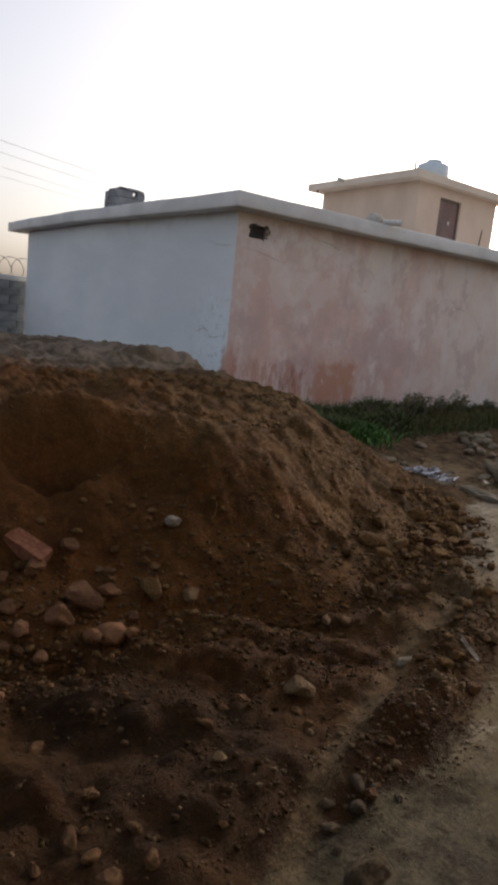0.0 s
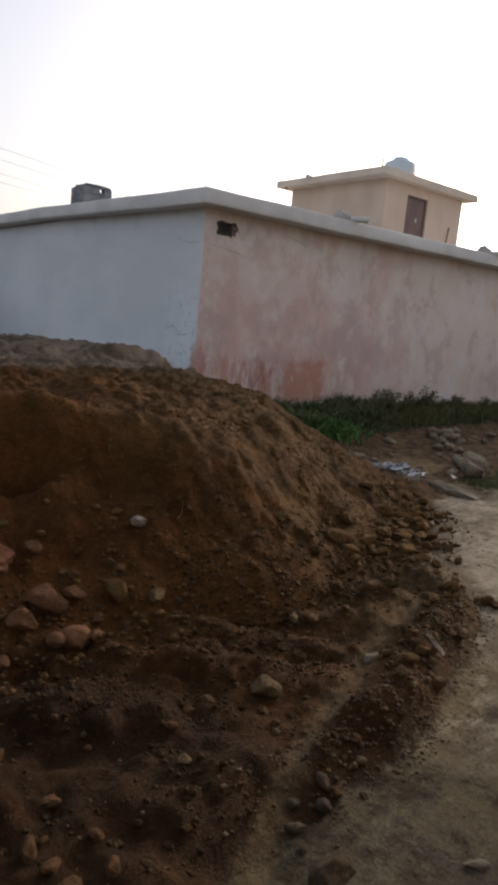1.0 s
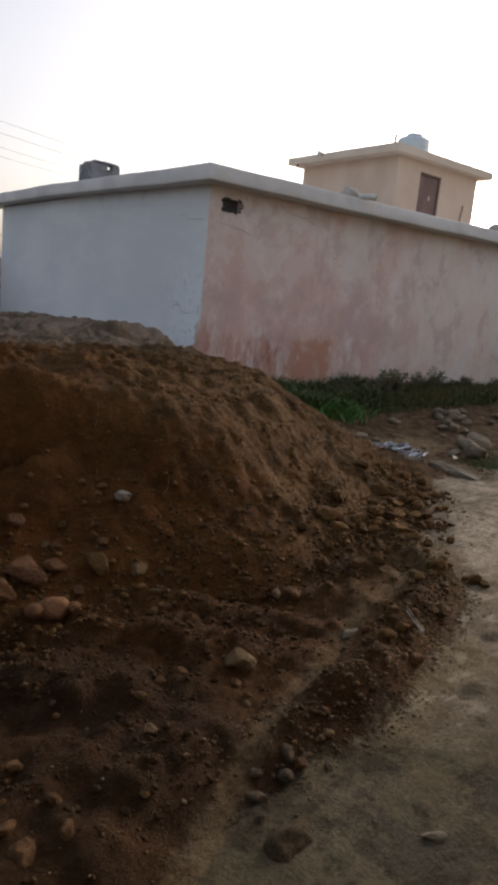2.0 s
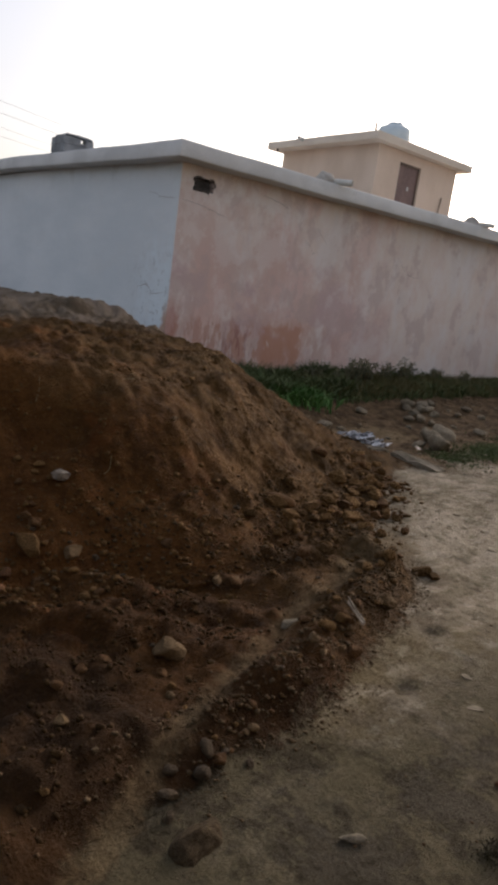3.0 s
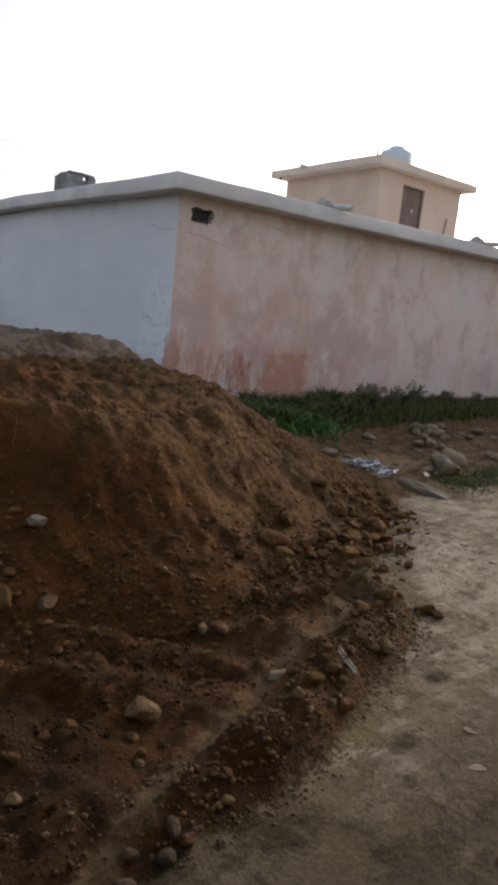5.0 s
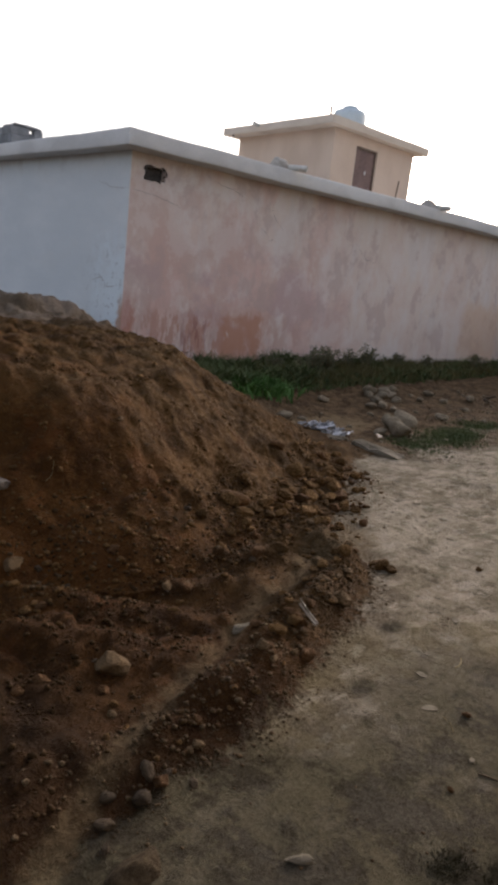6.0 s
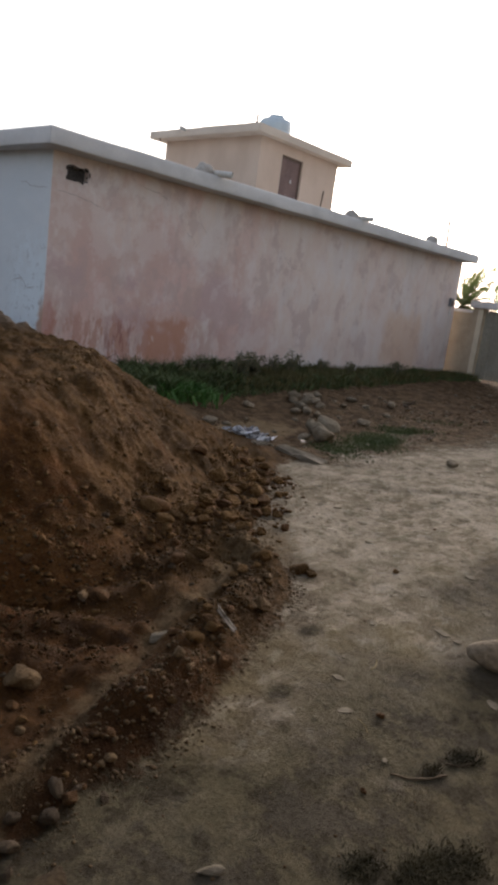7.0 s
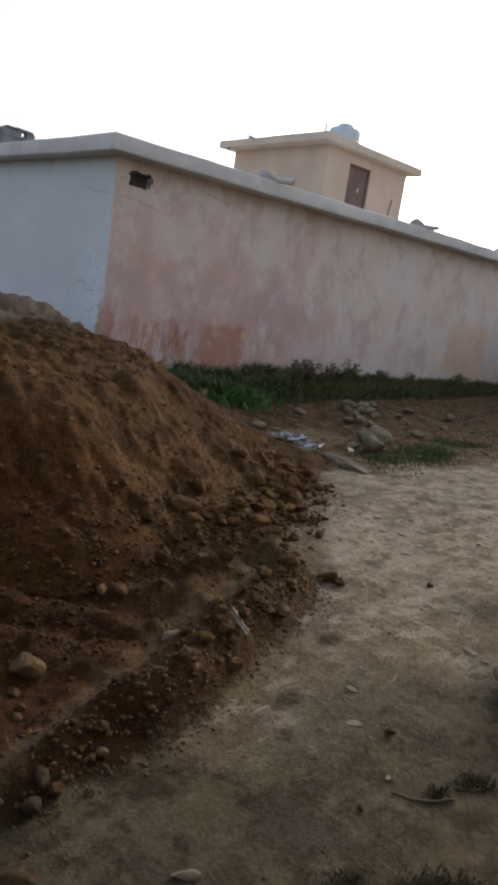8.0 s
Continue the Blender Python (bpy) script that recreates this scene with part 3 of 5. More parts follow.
def ground_height(x, y):
    z = 0.25 * ramped(y, -3.6, -0.3)
    z = z + 0.014 * bumps(x, y, 0.9, 1) + 0.007 * bumps(x, y, 0.28, 2) + 0.004 * bumps(x, y, 0.1, 20)
    soil = side(x, y, SOIL_EDGE)
    west = ramped(-x, -1.2, 0.2)
    inside = ramped(soil, -0.03, 0.25) * west
    track = np.abs(side(x, y, TRACK))
    z = z + inside * (0.06 + 0.028 * bumps(x, y, 0.35, 3) + 0.016 * bumps(x, y, 0.12, 4) + 0.006 * bumps(x, y, 0.05, 5))
    apron = ramped(soil, 0.3, 1.0) * west
    z = z + inside * (0.045 * clods(x, y, 0.17, 60) + 0.03 * clods(x, y, 0.08, 70) * (0.5 + 0.5 * ramped(bumps(x, y, 0.6, 33), -0.4, 0.4))) * (1 - 0.35 * np.exp(-((track / 0.05) ** 2)))
    across = 0.6 * x + 0.8 * y
    z = z + apron * 0.026 * np.sin(across * 2 * np.pi / 0.40 + 1.5 * bumps(x, y, 0.8, 6))
    z = z + 0.085 * np.exp(-(((soil - 0.17) / 0.11) ** 2)) * (0.8 + 0.5 * bumps(x, y, 0.2, 7)) * ramped(x, -5.0, -4.3) * ramped(-x, 2.0, 2.2)
    z = z - 0.02 * np.exp(-((track / 0.05) ** 2)) * inside
    z = z + 0.022 * ramped(side(x, y, [(-0.3, -5.2), (0.05, -5.4), (0.4, -5.9), (0.9, -6.2), (1.2, -6.6), (4, -7.4)]) + 0.05 * bumps(x, y, 0.3, 21), -0.03, 0.06) * ramped(x, -0.2, 0.3) * ramped(-y, 4.6, 5.4)
    z = z + (1 - inside) * 0.006 * (clods(x, y, 0.22, 160) + 0.6 * clods(x, y, 0.09, 170)) * ramped(-y, 4.7, 5.2)
    z = z + (1 - west) * ramped(y, -4.2, -3.6) * (0.03 * bumps(x, y, 0.5, 8) + 0.015 * bumps(x, y, 0.15, 9))
    return z


RIGHT = ((0, 0.35, 0.8, 1.3, 1.7, 2.2, 3, 30), (-0.02, 0.2, 0.44, 0.70, 0.92, 1.0, 1.03, 1.03))
MIDDLE = ((0, 0.2, 0.45, 0.7, 0.95, 1.25, 1.7, 2.5, 30), (0.02, 0.2, 0.36, 0.52, 0.73, 0.93, 1.0, 1.03, 1.03))
FRONT = ((0, 0.2, 0.5, 0.7, 0.95, 1.15, 1.5, 2.2, 30), (0.06, 0.2, 0.36, 0.53, 0.80, 0.91, 0.97, 1.03, 1.03))


def mound_height(x, y):
    d = side(x, y, TOE) + 0.10 * bumps(x, y, 0.7, 11) + 0.05 * bumps(x, y, 0.25, 12)
    a, b = ramped(x, -3.5, -2.9), ramped(x, -2.3, -1.7)
    z = np.interp(d, *FRONT) * (1 - a) + np.interp(d, *MIDDLE) * (a - b) + np.interp(d, *RIGHT) * b
    rim = -1.6 + 0.25 * bumps(x, y, 0.8, 17)
    z = z + 0.2 * ramped(y, rim, rim + 0.4) * ramped(-x, 0.1, 0.42) * (1 - ramped(y, 0.3, 4.0)) * (1 - 0.55 * ramped(-x, 1.6, 3.0))
    z = z - 0.42 * ramped(y, 2.6, 8.6)
    body = ramped(d, 0.0, 0.5)
    along, down = 0.82 * x + 0.57 * y, -0.57 * x + 0.82 * y
    gully = bumps(along + 0.25 * bumps(x, y, 0.5, 18), down / 4, 0.16, 19) + 0.5 * bumps(along, down / 3, 0.07, 22)
    steep = ramped(d, 0.15, 0.5) * ramped(-d, -1.9, -1.3)
    z = z + steep * 0.006 * gully * ramped(x, -4.2, -3.0) * (1 - ramped(y, -2.6, -1.9))
    z = z + body * (0.06 * clods(x, y, 0.3, 80) * (0.4 + 0.6 * ramped(-x, 2.6, 3.4)) + 0.034 * clods(x, y, 0.13, 90) * (0.35 + 0.65 * ramped(-d, -1.0, -0.4)) + 0.02 * clods(x, y, 0.06, 100))
    flat = ramped(d, 1.3, 1.9) * (1 - ramped(y, -2.2, -1.2))
    z = z + flat * (0.055 * clods(x, y, 0.22, 110) + 0.035 * clods(x + 5, y, 0.11, 120))
    z = z + 0.09 * clods(x, y, 0.22, 140) * np.exp(-(((y + 1.5) / 0.4) ** 2)) * ramped(-x, -0.1, 0.4)
    z = z + steep * 0.05 * clods(along * 1.2, down * 0.7, 0.24, 150) * ramped(bumps(x, y, 0.9, 26), -0.3, 0.5)
    z = z + ramped(y, -1.8, -1.2) * (0.05 * clods(x, y, 0.3, 180) + 0.035 * clods(x, y, 0.13, 190) - 0.025)
    lumps = np.abs(bumps(x, y, 0.34, 14)) + 0.5 * np.abs(bumps(x + 3, y, 0.15, 23)) - 0.5
    z = z + body * (0.05 * bumps(x, y, 0.6, 13) + 0.032 * lumps + 0.014 * bumps(x, y, 0.09, 15) + 0.008 * bumps(x, y, 0.045, 16)) - 0.03 * body
    z = z - 0.26 * np.exp(-(((x + 4.66) / 0.26) ** 2) - ((y + 5.2) / 0.09) ** 2) * (1 + 0.5 * bumps(x, y, 0.16, 25)) - 0.15 * np.exp(-(((x + 4.08) / 0.2) ** 2) - ((y + 5.38) / 0.1) ** 2)
    z = z + 0.16 * np.exp(-(((x + 4.6) / 0.45) ** 2) - ((y + 4.98) / 0.13) ** 2) * (1 + 0.5 * bumps(x, y, 0.2, 24)) + 0.08 * np.exp(-(((x + 3.85) / 0.3) ** 2) - ((y + 5.12) / 0.16) ** 2)
    return np.where(d < -0.05, -0.4, z)


def land(x, y):
    return np.maximum(ground_height(x, y), mound_height(x, y))


def spaced(*stretches):
    """Coordinates from (start, end, step) stretches laid end to end."""
    out = []
    for lo, hi, step in stretches:
        out.append(np.linspace(lo, hi, max(2, int(round((hi - lo) / step)) + 1))[:-1])
    return np.concatenate(out + [[stretches[-1][1]]])


def sheet(name, xs, ys, height, material, keep=None, masks=()):
    gx, gy = np.meshgrid(xs, ys)
    gz = height(gx, gy)
    n, m = len(xs), len(ys)
    idx = np.arange(n * m).reshape(m, n)
    quads = np.stack([idx[:-1, :-1], idx[:-1, 1:], idx[1:, 1:], idx[1:, :-1]], -1).reshape(-1, 4)
    if keep is not None:
        ok = keep(gx, gy).ravel()
        quads = quads[ok[quads].any(1)]
    used, quads = np.unique(quads, return_inverse=True)
    quads = quads.reshape(-1, 4)
    co = np.stack([gx.ravel(), gy.ravel(), gz.ravel()], 1)[used]
    me = bpy.data.meshes.new(name)
    me.vertices.add(len(co))
    me.vertices.foreach_set("co", co.ravel())
    me.loops.add(quads.size)
    me.loops.foreach_set("vertex_index", quads.ravel().astype(np.int32))
    me.polygons.add(len(quads))
    me.polygons.foreach_set("loop_start", np.arange(0, quads.size, 4, dtype=np.int32))
    me.update(calc_edges=True)
    me.polygons.foreach_set("use_smooth", np.ones(len(quads), bool))
    for key, f in masks:
        a = me.attributes.new(key, "FLOAT", "POINT")
        a.data.foreach_set("value", f(co[:, 0], co[:, 1]).astype(np.float32))
    me.materials.append(material)
    me.validate()
    return new(name, me)


def soil_mask(x, y):
    soft = 1 + 7 * ramped(x, 0.2, 1.2)
    return ramped(side(x, y, SOIL_EDGE) + (soft - 1) * 0.06 * bumps(x, y, 0.6, 41), -0.14 * soft, 0.16 * soft)


def track_mask(x, y):
    return np.exp(-((side(x, y, TRACK) / (0.07 + 0.16 * ramped(x, -3.1, -2.3))) ** 2))


def green_mask(x, y):
    front = np.interp(x, (0.4, 1.3, 2.2, 5.5, 10.3), (-2.1, -2.1, -1.8, -1.5, -0.95))
    strip = ramped(y - front, -0.15, 0.35) * ramped(x, 0.0, 0.5)
    patch = np.exp(-(((x - 2.6) / 1.9) ** 2) - ((y - np.interp(x, (0.6, 4.8), (-4.7, -3.9))) / 0.3) ** 2)
    return np.clip(strip + 0.9 * patch + ramped(np.hypot(x, y), 40, 90), 0, 1)


def verge_mask(x, y):
    return np.exp(-((np.minimum(side(x, y, SOIL_EDGE), 0) / 0.28) ** 2)) * ramped(-x, -0.3, 0.4)


def ochre_mask(x, y):
    return np.exp(-(((x - 1.0) / 1.1) ** 2) - ((y + 3.3) / 0.45) ** 2)


def waste_mask(x, y):
    return ramped(x, 0.0, 0.9)


def shade_and_spots_mask(x, y):
    # Small dark marks that lie on the road itself.
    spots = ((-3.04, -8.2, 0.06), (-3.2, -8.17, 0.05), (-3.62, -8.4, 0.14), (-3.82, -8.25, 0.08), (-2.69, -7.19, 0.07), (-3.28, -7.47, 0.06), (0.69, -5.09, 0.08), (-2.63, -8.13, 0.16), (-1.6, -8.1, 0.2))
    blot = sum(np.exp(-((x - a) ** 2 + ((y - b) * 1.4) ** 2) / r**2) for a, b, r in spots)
    # Painted shade: the left foot and everything nearer the camera grow darker.
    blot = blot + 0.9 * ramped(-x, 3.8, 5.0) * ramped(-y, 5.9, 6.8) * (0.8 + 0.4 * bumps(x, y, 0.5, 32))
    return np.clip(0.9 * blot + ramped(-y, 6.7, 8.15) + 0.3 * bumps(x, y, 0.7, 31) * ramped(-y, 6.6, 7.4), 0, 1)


XS = spaced((-900, -60, 60), (-60, -14, 4), (-14, -6.6, 0.3), (-6.6, -1.2, 0.024), (-1.2, 2.4, 0.05), (2.4, 14, 0.15), (14, 60, 3), (60, 900, 60))
YS = spaced((-900, -60, 60), (-60, -12, 4), (-12, -8.4, 0.2), (-8.4, -5.2, 0.024), (-5.2, -1.0, 0.06), (-1.0, 14, 0.5), (14, 60, 4), (60, 900, 60))
ground = sheet("ground", XS, YS, ground_height, M_GROUND, masks=(("soil", soil_mask), ("track", track_mask), ("green", green_mask), ("darkening", shade_and_spots_mask), ("waste", waste_mask), ("ochre", ochre_mask), ("verge", verge_mask)))
tagged(ground, "trodden sandy road beside rough red-brown earth and grass", "ground", kind="structure")

MX = spaced((-16, -7, 0.3), (-7, -5.6, 0.06), (-5.6, 0.1, 0.022), (0.1, 0.8, 0.035))
MY = spaced((-6.6, -3.6, 0.022), (-3.6, -1.5, 0.03), (-1.5, 2.5, 0.045), (2.5, 12, 0.15))
mound = sheet("earth_mound", MX, MY, mound_height, M_MOUND, keep=lambda x, y: (mound_height(x, y) > ground_height(x, y) - 0.04) & (x < 0.75) & ((x < 0.06) | (y < 0.02)))
tagged(mound, "large heap of dug red-brown earth with stones in it", "earth mound")

# Unseen wall added behind the camera; it blocks sky light from the near ground.
tagged(part("wall_unseen", boxed(-16, 16, -10.75, -10.5, -0.1, 3.6), M_PILLAR), "unseen plain wall added behind the camera to shade the near ground", "wall", kind="structure")

# ---- the house ----
H = 3.38
house = tagged(empty("house", (0, 0, 0.3)), "long single-storey plastered house, white end, faded pink side", "house")


def under(ob, parent):
    """Keeps a part's mesh in world metres under a parent that stands elsewhere."""
    ob.matrix_parent_inverse = Matrix.Translation(-parent.location)
    return ob


def hpart(name, bm, material, label="", smooth=False, parent=None):
    return under(part(name, bm, material, parent or house, label, smooth), parent or house)


bm = bmesh.new()
box(bm, 0.0, 0.23, 0.0, 0.25, 0.0, H)
box(bm, 0.23, 0.59, 0.0, 0.25, 0.0, 2.95)
box(bm, 0.23, 0.59, 0.0, 0.25, 3.13, H)
box(bm, 0.59, 12.72, 0.0, 0.25, 0.0, H)
hpart("wall", bm, M_PINK, "faded pink and beige plaster, peeling red near the ground")
bm = boxed(-0.012, -0.001, 0.002, 9.42, 0.0, 3.36)
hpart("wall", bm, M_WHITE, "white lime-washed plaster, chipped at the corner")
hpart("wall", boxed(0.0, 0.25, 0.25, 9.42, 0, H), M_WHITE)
hpart("wall", boxed(0.25, 12.72, 9.17, 9.42, 0, H), M_WHITE)
hpart("wall", boxed(12.47, 12.72, 0.25, 9.17, 0, H), M_PINK)
bm = boxed(-0.3, 12.86, -0.38, 10.2, 3.285, 3.51, bevel=0.02)
bmesh.ops.subdivide_edges(bm, edges=[e for e in bm.edges if e.calc_length() > 3], cuts=40, use_grid_fill=True)
for v in bm.verts:
    k = 0.012 * noise.noise(v.co * 1.1) + 0.006 * noise.noise(v.co * 5)
    v.co.z += k + 0.115 * min(1, max(0, v.co.y / 6)) + 0.06 * max(0, v.co.x / 13)
    v.co.y += k * 0.6
hpart("roof_slab", bm, M_SLAB, "grey cement roof slab with an overhanging edge", True)
hpart("ceiling", boxed(0.25, 12.47, 0.25, 9.17, 3.2, 3.28), M_SLAB)
bm = bmesh.new()
rings = []
for k in range(36):
    a = 2 * math.pi * k / 36
    c, sn = max(-1, min(1, 1.3 * math.cos(a))), max(-1, min(1, 1.3 * math.sin(a)))
    ring = []
    for grow, y in ((0.0, 0.06), (-0.012, 0.0), (0.0, -0.008), (0.012, -0.006), (0.022, 0.002)):
        p = Vector((0.41 + (0.18 + grow) * c, y, 3.04 + (0.09 + grow) * sn))
        ring.append(bm.verts.new(p + Vector(noise.noise_vector(p * 14)) * 0.03))
    rings.append(ring)
for k in range(36):
    a, b = rings[k], rings[(k + 1) % 36]
    for j in range(4):
        bm.faces.new((a[j], b[j], b[j + 1], a[j + 1]))
hpart("vent_opening", bm, M_DARK, "broken dark edge of a small hole in the plaster")
# Added rough panel, coloured dark in place of the hole's inner shade.
hpart("vent_shade_panel", roughen(boxed(0.235, 0.585, 0.1, 0.2, 2.955, 3.125), 0.02, 0.08, 3), M_DARK, "dark backing that stands in for the shade inside the hole")


def crack(points, width=0.005):
    """A ragged crack on the pink side (y = 0) or the white end (x = 0)."""
    bm = bmesh.new()
    pts = []
    for (a, b) in zip(points, points[1:]):
        for k in range(8):
            p = Vector(a).lerp(Vector(b), k / 8)
            p += Vector(noise.noise_vector(p * 9)) * 0.03
            pts.append(p)
    rows = []
    for k, p in enumerate(pts):
        w = width * (0.4 + 0.6 * abs(noise.noise(p * 12))) * (1 - abs(2 * k / len(pts) - 1) ** 3)
        flat_x = abs(points[0][0]) < 1e-6
        q = Vector((-0.0135 if flat_x else p.x, p.y if flat_x else -0.003, p.z))
        rows.append([bm.verts.new(q + Vector((0, 0, s * w))) for s in (-1, 1)])
    for r, s in zip(rows, rows[1:]):
        bm.faces.new((r[0], s[0], s[1], r[1]))
    return hpart("crack", bm, M_CRACK)


crack([(0.02, 1, 2.78), (0.5, 1, 2.74), (0.95, 1, 2.62)])
crack([(2.5, 1, 2.62), (2.72, 1, 2.5), (2.8, 1, 2.38), (2.95, 1, 2.45)])
crack([(2.75, 1, 3.05), (2.85, 1, 2.8), (3.15, 1, 2.55)])
crack([(1.5, 1, 3.12), (1.8, 1, 3.08), (2.2, 1, 3.0)])
crack([(0, 1.0, 1.42), (0, 0.65, 1.5), (0, 0.45, 1.36), (0, 0.2, 1.42)], 0.008)
crack([(0, 0.9, 2.9), (0, 0.5, 2.8), (0, 0.0, 2.78)])
crack([(5.1, 1, 2.6), (5.4, 1, 2.35), (5.9, 1, 2.3)])


def spout(x, size=1.0, with_pipe=True):
    """A roof drain: a lump of mortar on the slab's edge, and a short pipe through it."""
    bm = bmesh.new()
    bmesh.ops.create_icosphere(bm, subdivisions=3, radius=1.0)
    for v in bm.verts:
        v.co = Vector((v.co.x * 0.17, v.co.y * 0.15, max(v.co.z, -0.3) * 0.16)) * size
        v.co += Vector(noise.noise_vector(v.co * 9 + Vector((x, 0, 0)))) * 0.03
        v.co += Vector((x, -0.2, 3.52 + 0.0046 * x))
    lump = hpart("mortar_lump", bm, M_MORTAR, "rough grey mortar round a drain", True)
    if with_pipe:
        bm = bmesh.new()
        a, b = Vector((x + 0.05, -0.1, 3.55 + 0.0046 * x)), Vector((x + 0.3, -0.56, 3.54 + 0.0046 * x))
        tube(bm, a, b, 0.05, n=20, caps=False)
        tube(bm, b, a, 0.043, n=20, caps=False)
        pipe = hpart("drain_pipe", bm, M_PVC, "short grey-white plastic drain pipe", True)
    return lump


spout(2.64)
spout(6.92)
spout(10.45, 1.05, False)

box_body = tagged(empty("meter_box", (12.37, -0.045, 2.25)), "small dark grey meter box fixed to the pink wall", "meter box")
part("casing", boxed(-0.07, 0.07, -0.04, 0.043, -0.11, 0.11, bevel=0.012), M_BLOCK, box_body)
part("cover", boxed(-0.055, 0.055, -0.052, -0.041, -0.09, 0.05, bevel=0.004), M_IRON, box_body, "dull metal cover")
tube_end = tube(bmesh.new(), (0, 0.0, -0.11), (0, 0.0, -0.34), 0.018, n=8)
part("conduit", tube_end, M_PVC, box_body, "short grey conduit below the box")

# ---- the room on the roof ----
room = tagged(empty("rooftop_room", (8.45, 4.2, 3.52)), "small ochre plastered room standing on the flat roof", "rooftop room")
RZ = 5.79
bm = bmesh.new()
box(bm, 8.42, 9.33, 4.05, 4.25, 3.5, RZ)
box(bm, 9.33, 10.22, 4.05, 4.25, 5.52, RZ)
box(bm, 10.22, 11.82, 4.05, 4.25, 3.5, RZ)
hpart("wall", bm, M_ROOM, parent=room)
hpart("wall", boxed(8.42, 8.62, 4.25, 7.82, 3.5, RZ), M_ROOM, parent=room)
hpart("wall", boxed(8.62, 11.82, 7.62, 7.82, 3.5, RZ), M_ROOM, parent=room)
hpart("wall", boxed(11.62, 11.82, 4.25, 7.62, 3.5, RZ), M_ROOM, parent=room)
bm = boxed(8.02, 12.2, 3.8, 8.12, RZ, 5.99, bevel=0.02)
bmesh.ops.subdivide_edges(bm, edges=[e for e in bm.edges if e.calc_length() > 3], cuts=14, use_grid_fill=True)
for v in bm.verts:
    v.co.z += 0.012 * noise.noise(v.co * 1.5)
hpart("roof_slab", bm, M_ROOMSLAB, "pale ochre overhanging roof slab", True, parent=room)
door = hpart("door", boxed(9.335, 10.215, 4.12, 4.16, 3.52, 5.51), M_SHEET, "dark rusty metal door with small holes", parent=room)
for x0, x1, z0, z1 in ((9.335, 9.38, 3.52, 5.51), (10.17, 10.215, 3.52, 5.51), (9.38, 10.17, 5.46, 5.51)):
    part("door_frame", boxed(x0, x1, 4.095, 4.118, z0, z1, bevel=0.004), M_IRON, door)
for x, z in ((9.86, 4.92), (9.68, 4.42)):
    bm = bmesh.new()
    box(bm, x - 0.03, x + 0.03, 4.112, 4.118, z - 0.05, z + 0.05, bevel=0.002)
    part("patch", bm, M_PVC, door, "small pale torn spot")
bm = tube(bmesh.new(), (10.95, 3.9, 3.5), (11.3, 4.03, 4.95), 0.016)
tagged(part("iron_bar", bm, M_IRON), "thin rusty bar leaning on the rooftop room", "iron bar")
bm = tube(bmesh.new(), (8.06, 6.6, 5.95), (7.84, 6.6, 5.97), 0.05, n=12)
hpart("drain_pipe", bm, M_PVC, "stub of a drain pipe in the slab", parent=room)
bm = tube(bmesh.new(), (8.06, 7.7, 5.71), (8.06, 7.7, 5.81), 0.03, n=8)
hpart("drip_pipe", bm, M_IRON, parent=room)

# ---- water tank with its lid on the room ----
TX, TY = 9.62, 4.7
tank = tagged(empty("water_tank", (TX, TY, 5.99)), "blue plastic water tank on the rooftop room", "water tank")
bm = bmesh.new()
prof = [(0.0, 0.0), (0.42, 0.0), (0.45, 0.03), (0.45, 0.16), (0.435, 0.18), (0.45, 0.2), (0.45, 0.4), (0.42, 0.47), (0.33, 0.51), (0.2, 0.52), (0.2, 0.55), (0.0, 0.55)]
for (r0, z0), (r1, z1) in zip(prof, prof[1:]):
    for k in range(28):
        a, b = 2 * math.pi * k / 28, 2 * math.pi * (k + 1) / 28
        vs = [bm.verts.new((r * math.cos(c), r * math.sin(c), z)) for r, z, c in ((r0, z0, a), (r0, z0, b), (r1, z1, b), (r1, z1, a))]
        bm.faces.new(vs)
bmesh.ops.remove_doubles(bm, verts=bm.verts[:], dist=0.0005)
part("tank_body", bm, M_TANK, tank, smooth=True)
bm = tube(bmesh.new(), (0, 0, 0.55), (0, 0, 0.61), 0.23, 0.2, 24)
part("lid", bm, M_TANK, tank)
bm = tube(bmesh.new(), (8.42, 4.28, 5.98), (8.42, 4.28, 6.3), 0.03, n=6)
tagged(part("antenna_rod", bm, M_IRON), "thin iron rod standing on the roof slab", "rod")
ROD = (12.2, 0.3, 4.45)
bm = tube(bmesh.new(), (ROD[0], ROD[1], 3.5), (ROD[0] - 0.1, ROD[1], ROD[2]), 0.04, 0.03, 6)
tagged(part("antenna_rod", bm, M_IRON), "thin tall iron rod on the house roof", "rod")

# ---- block chimney on the roof ----
stack = tagged(empty("chimney", (0.88, 5.8, 3.6)), "small chimney of grey concrete blocks on the roof", "chimney")


def stack_block(x0, x1, y0, y1, z0, z1):
    bm = boxed(x0 + 0.003, x1 - 0.003, y0 + 0.003, y1 - 0.003, z0, z1 - 0.006, bevel=0.008)
    return part("block", roughen(bm, 0.01, 0.2), M_BLOCK, stack)


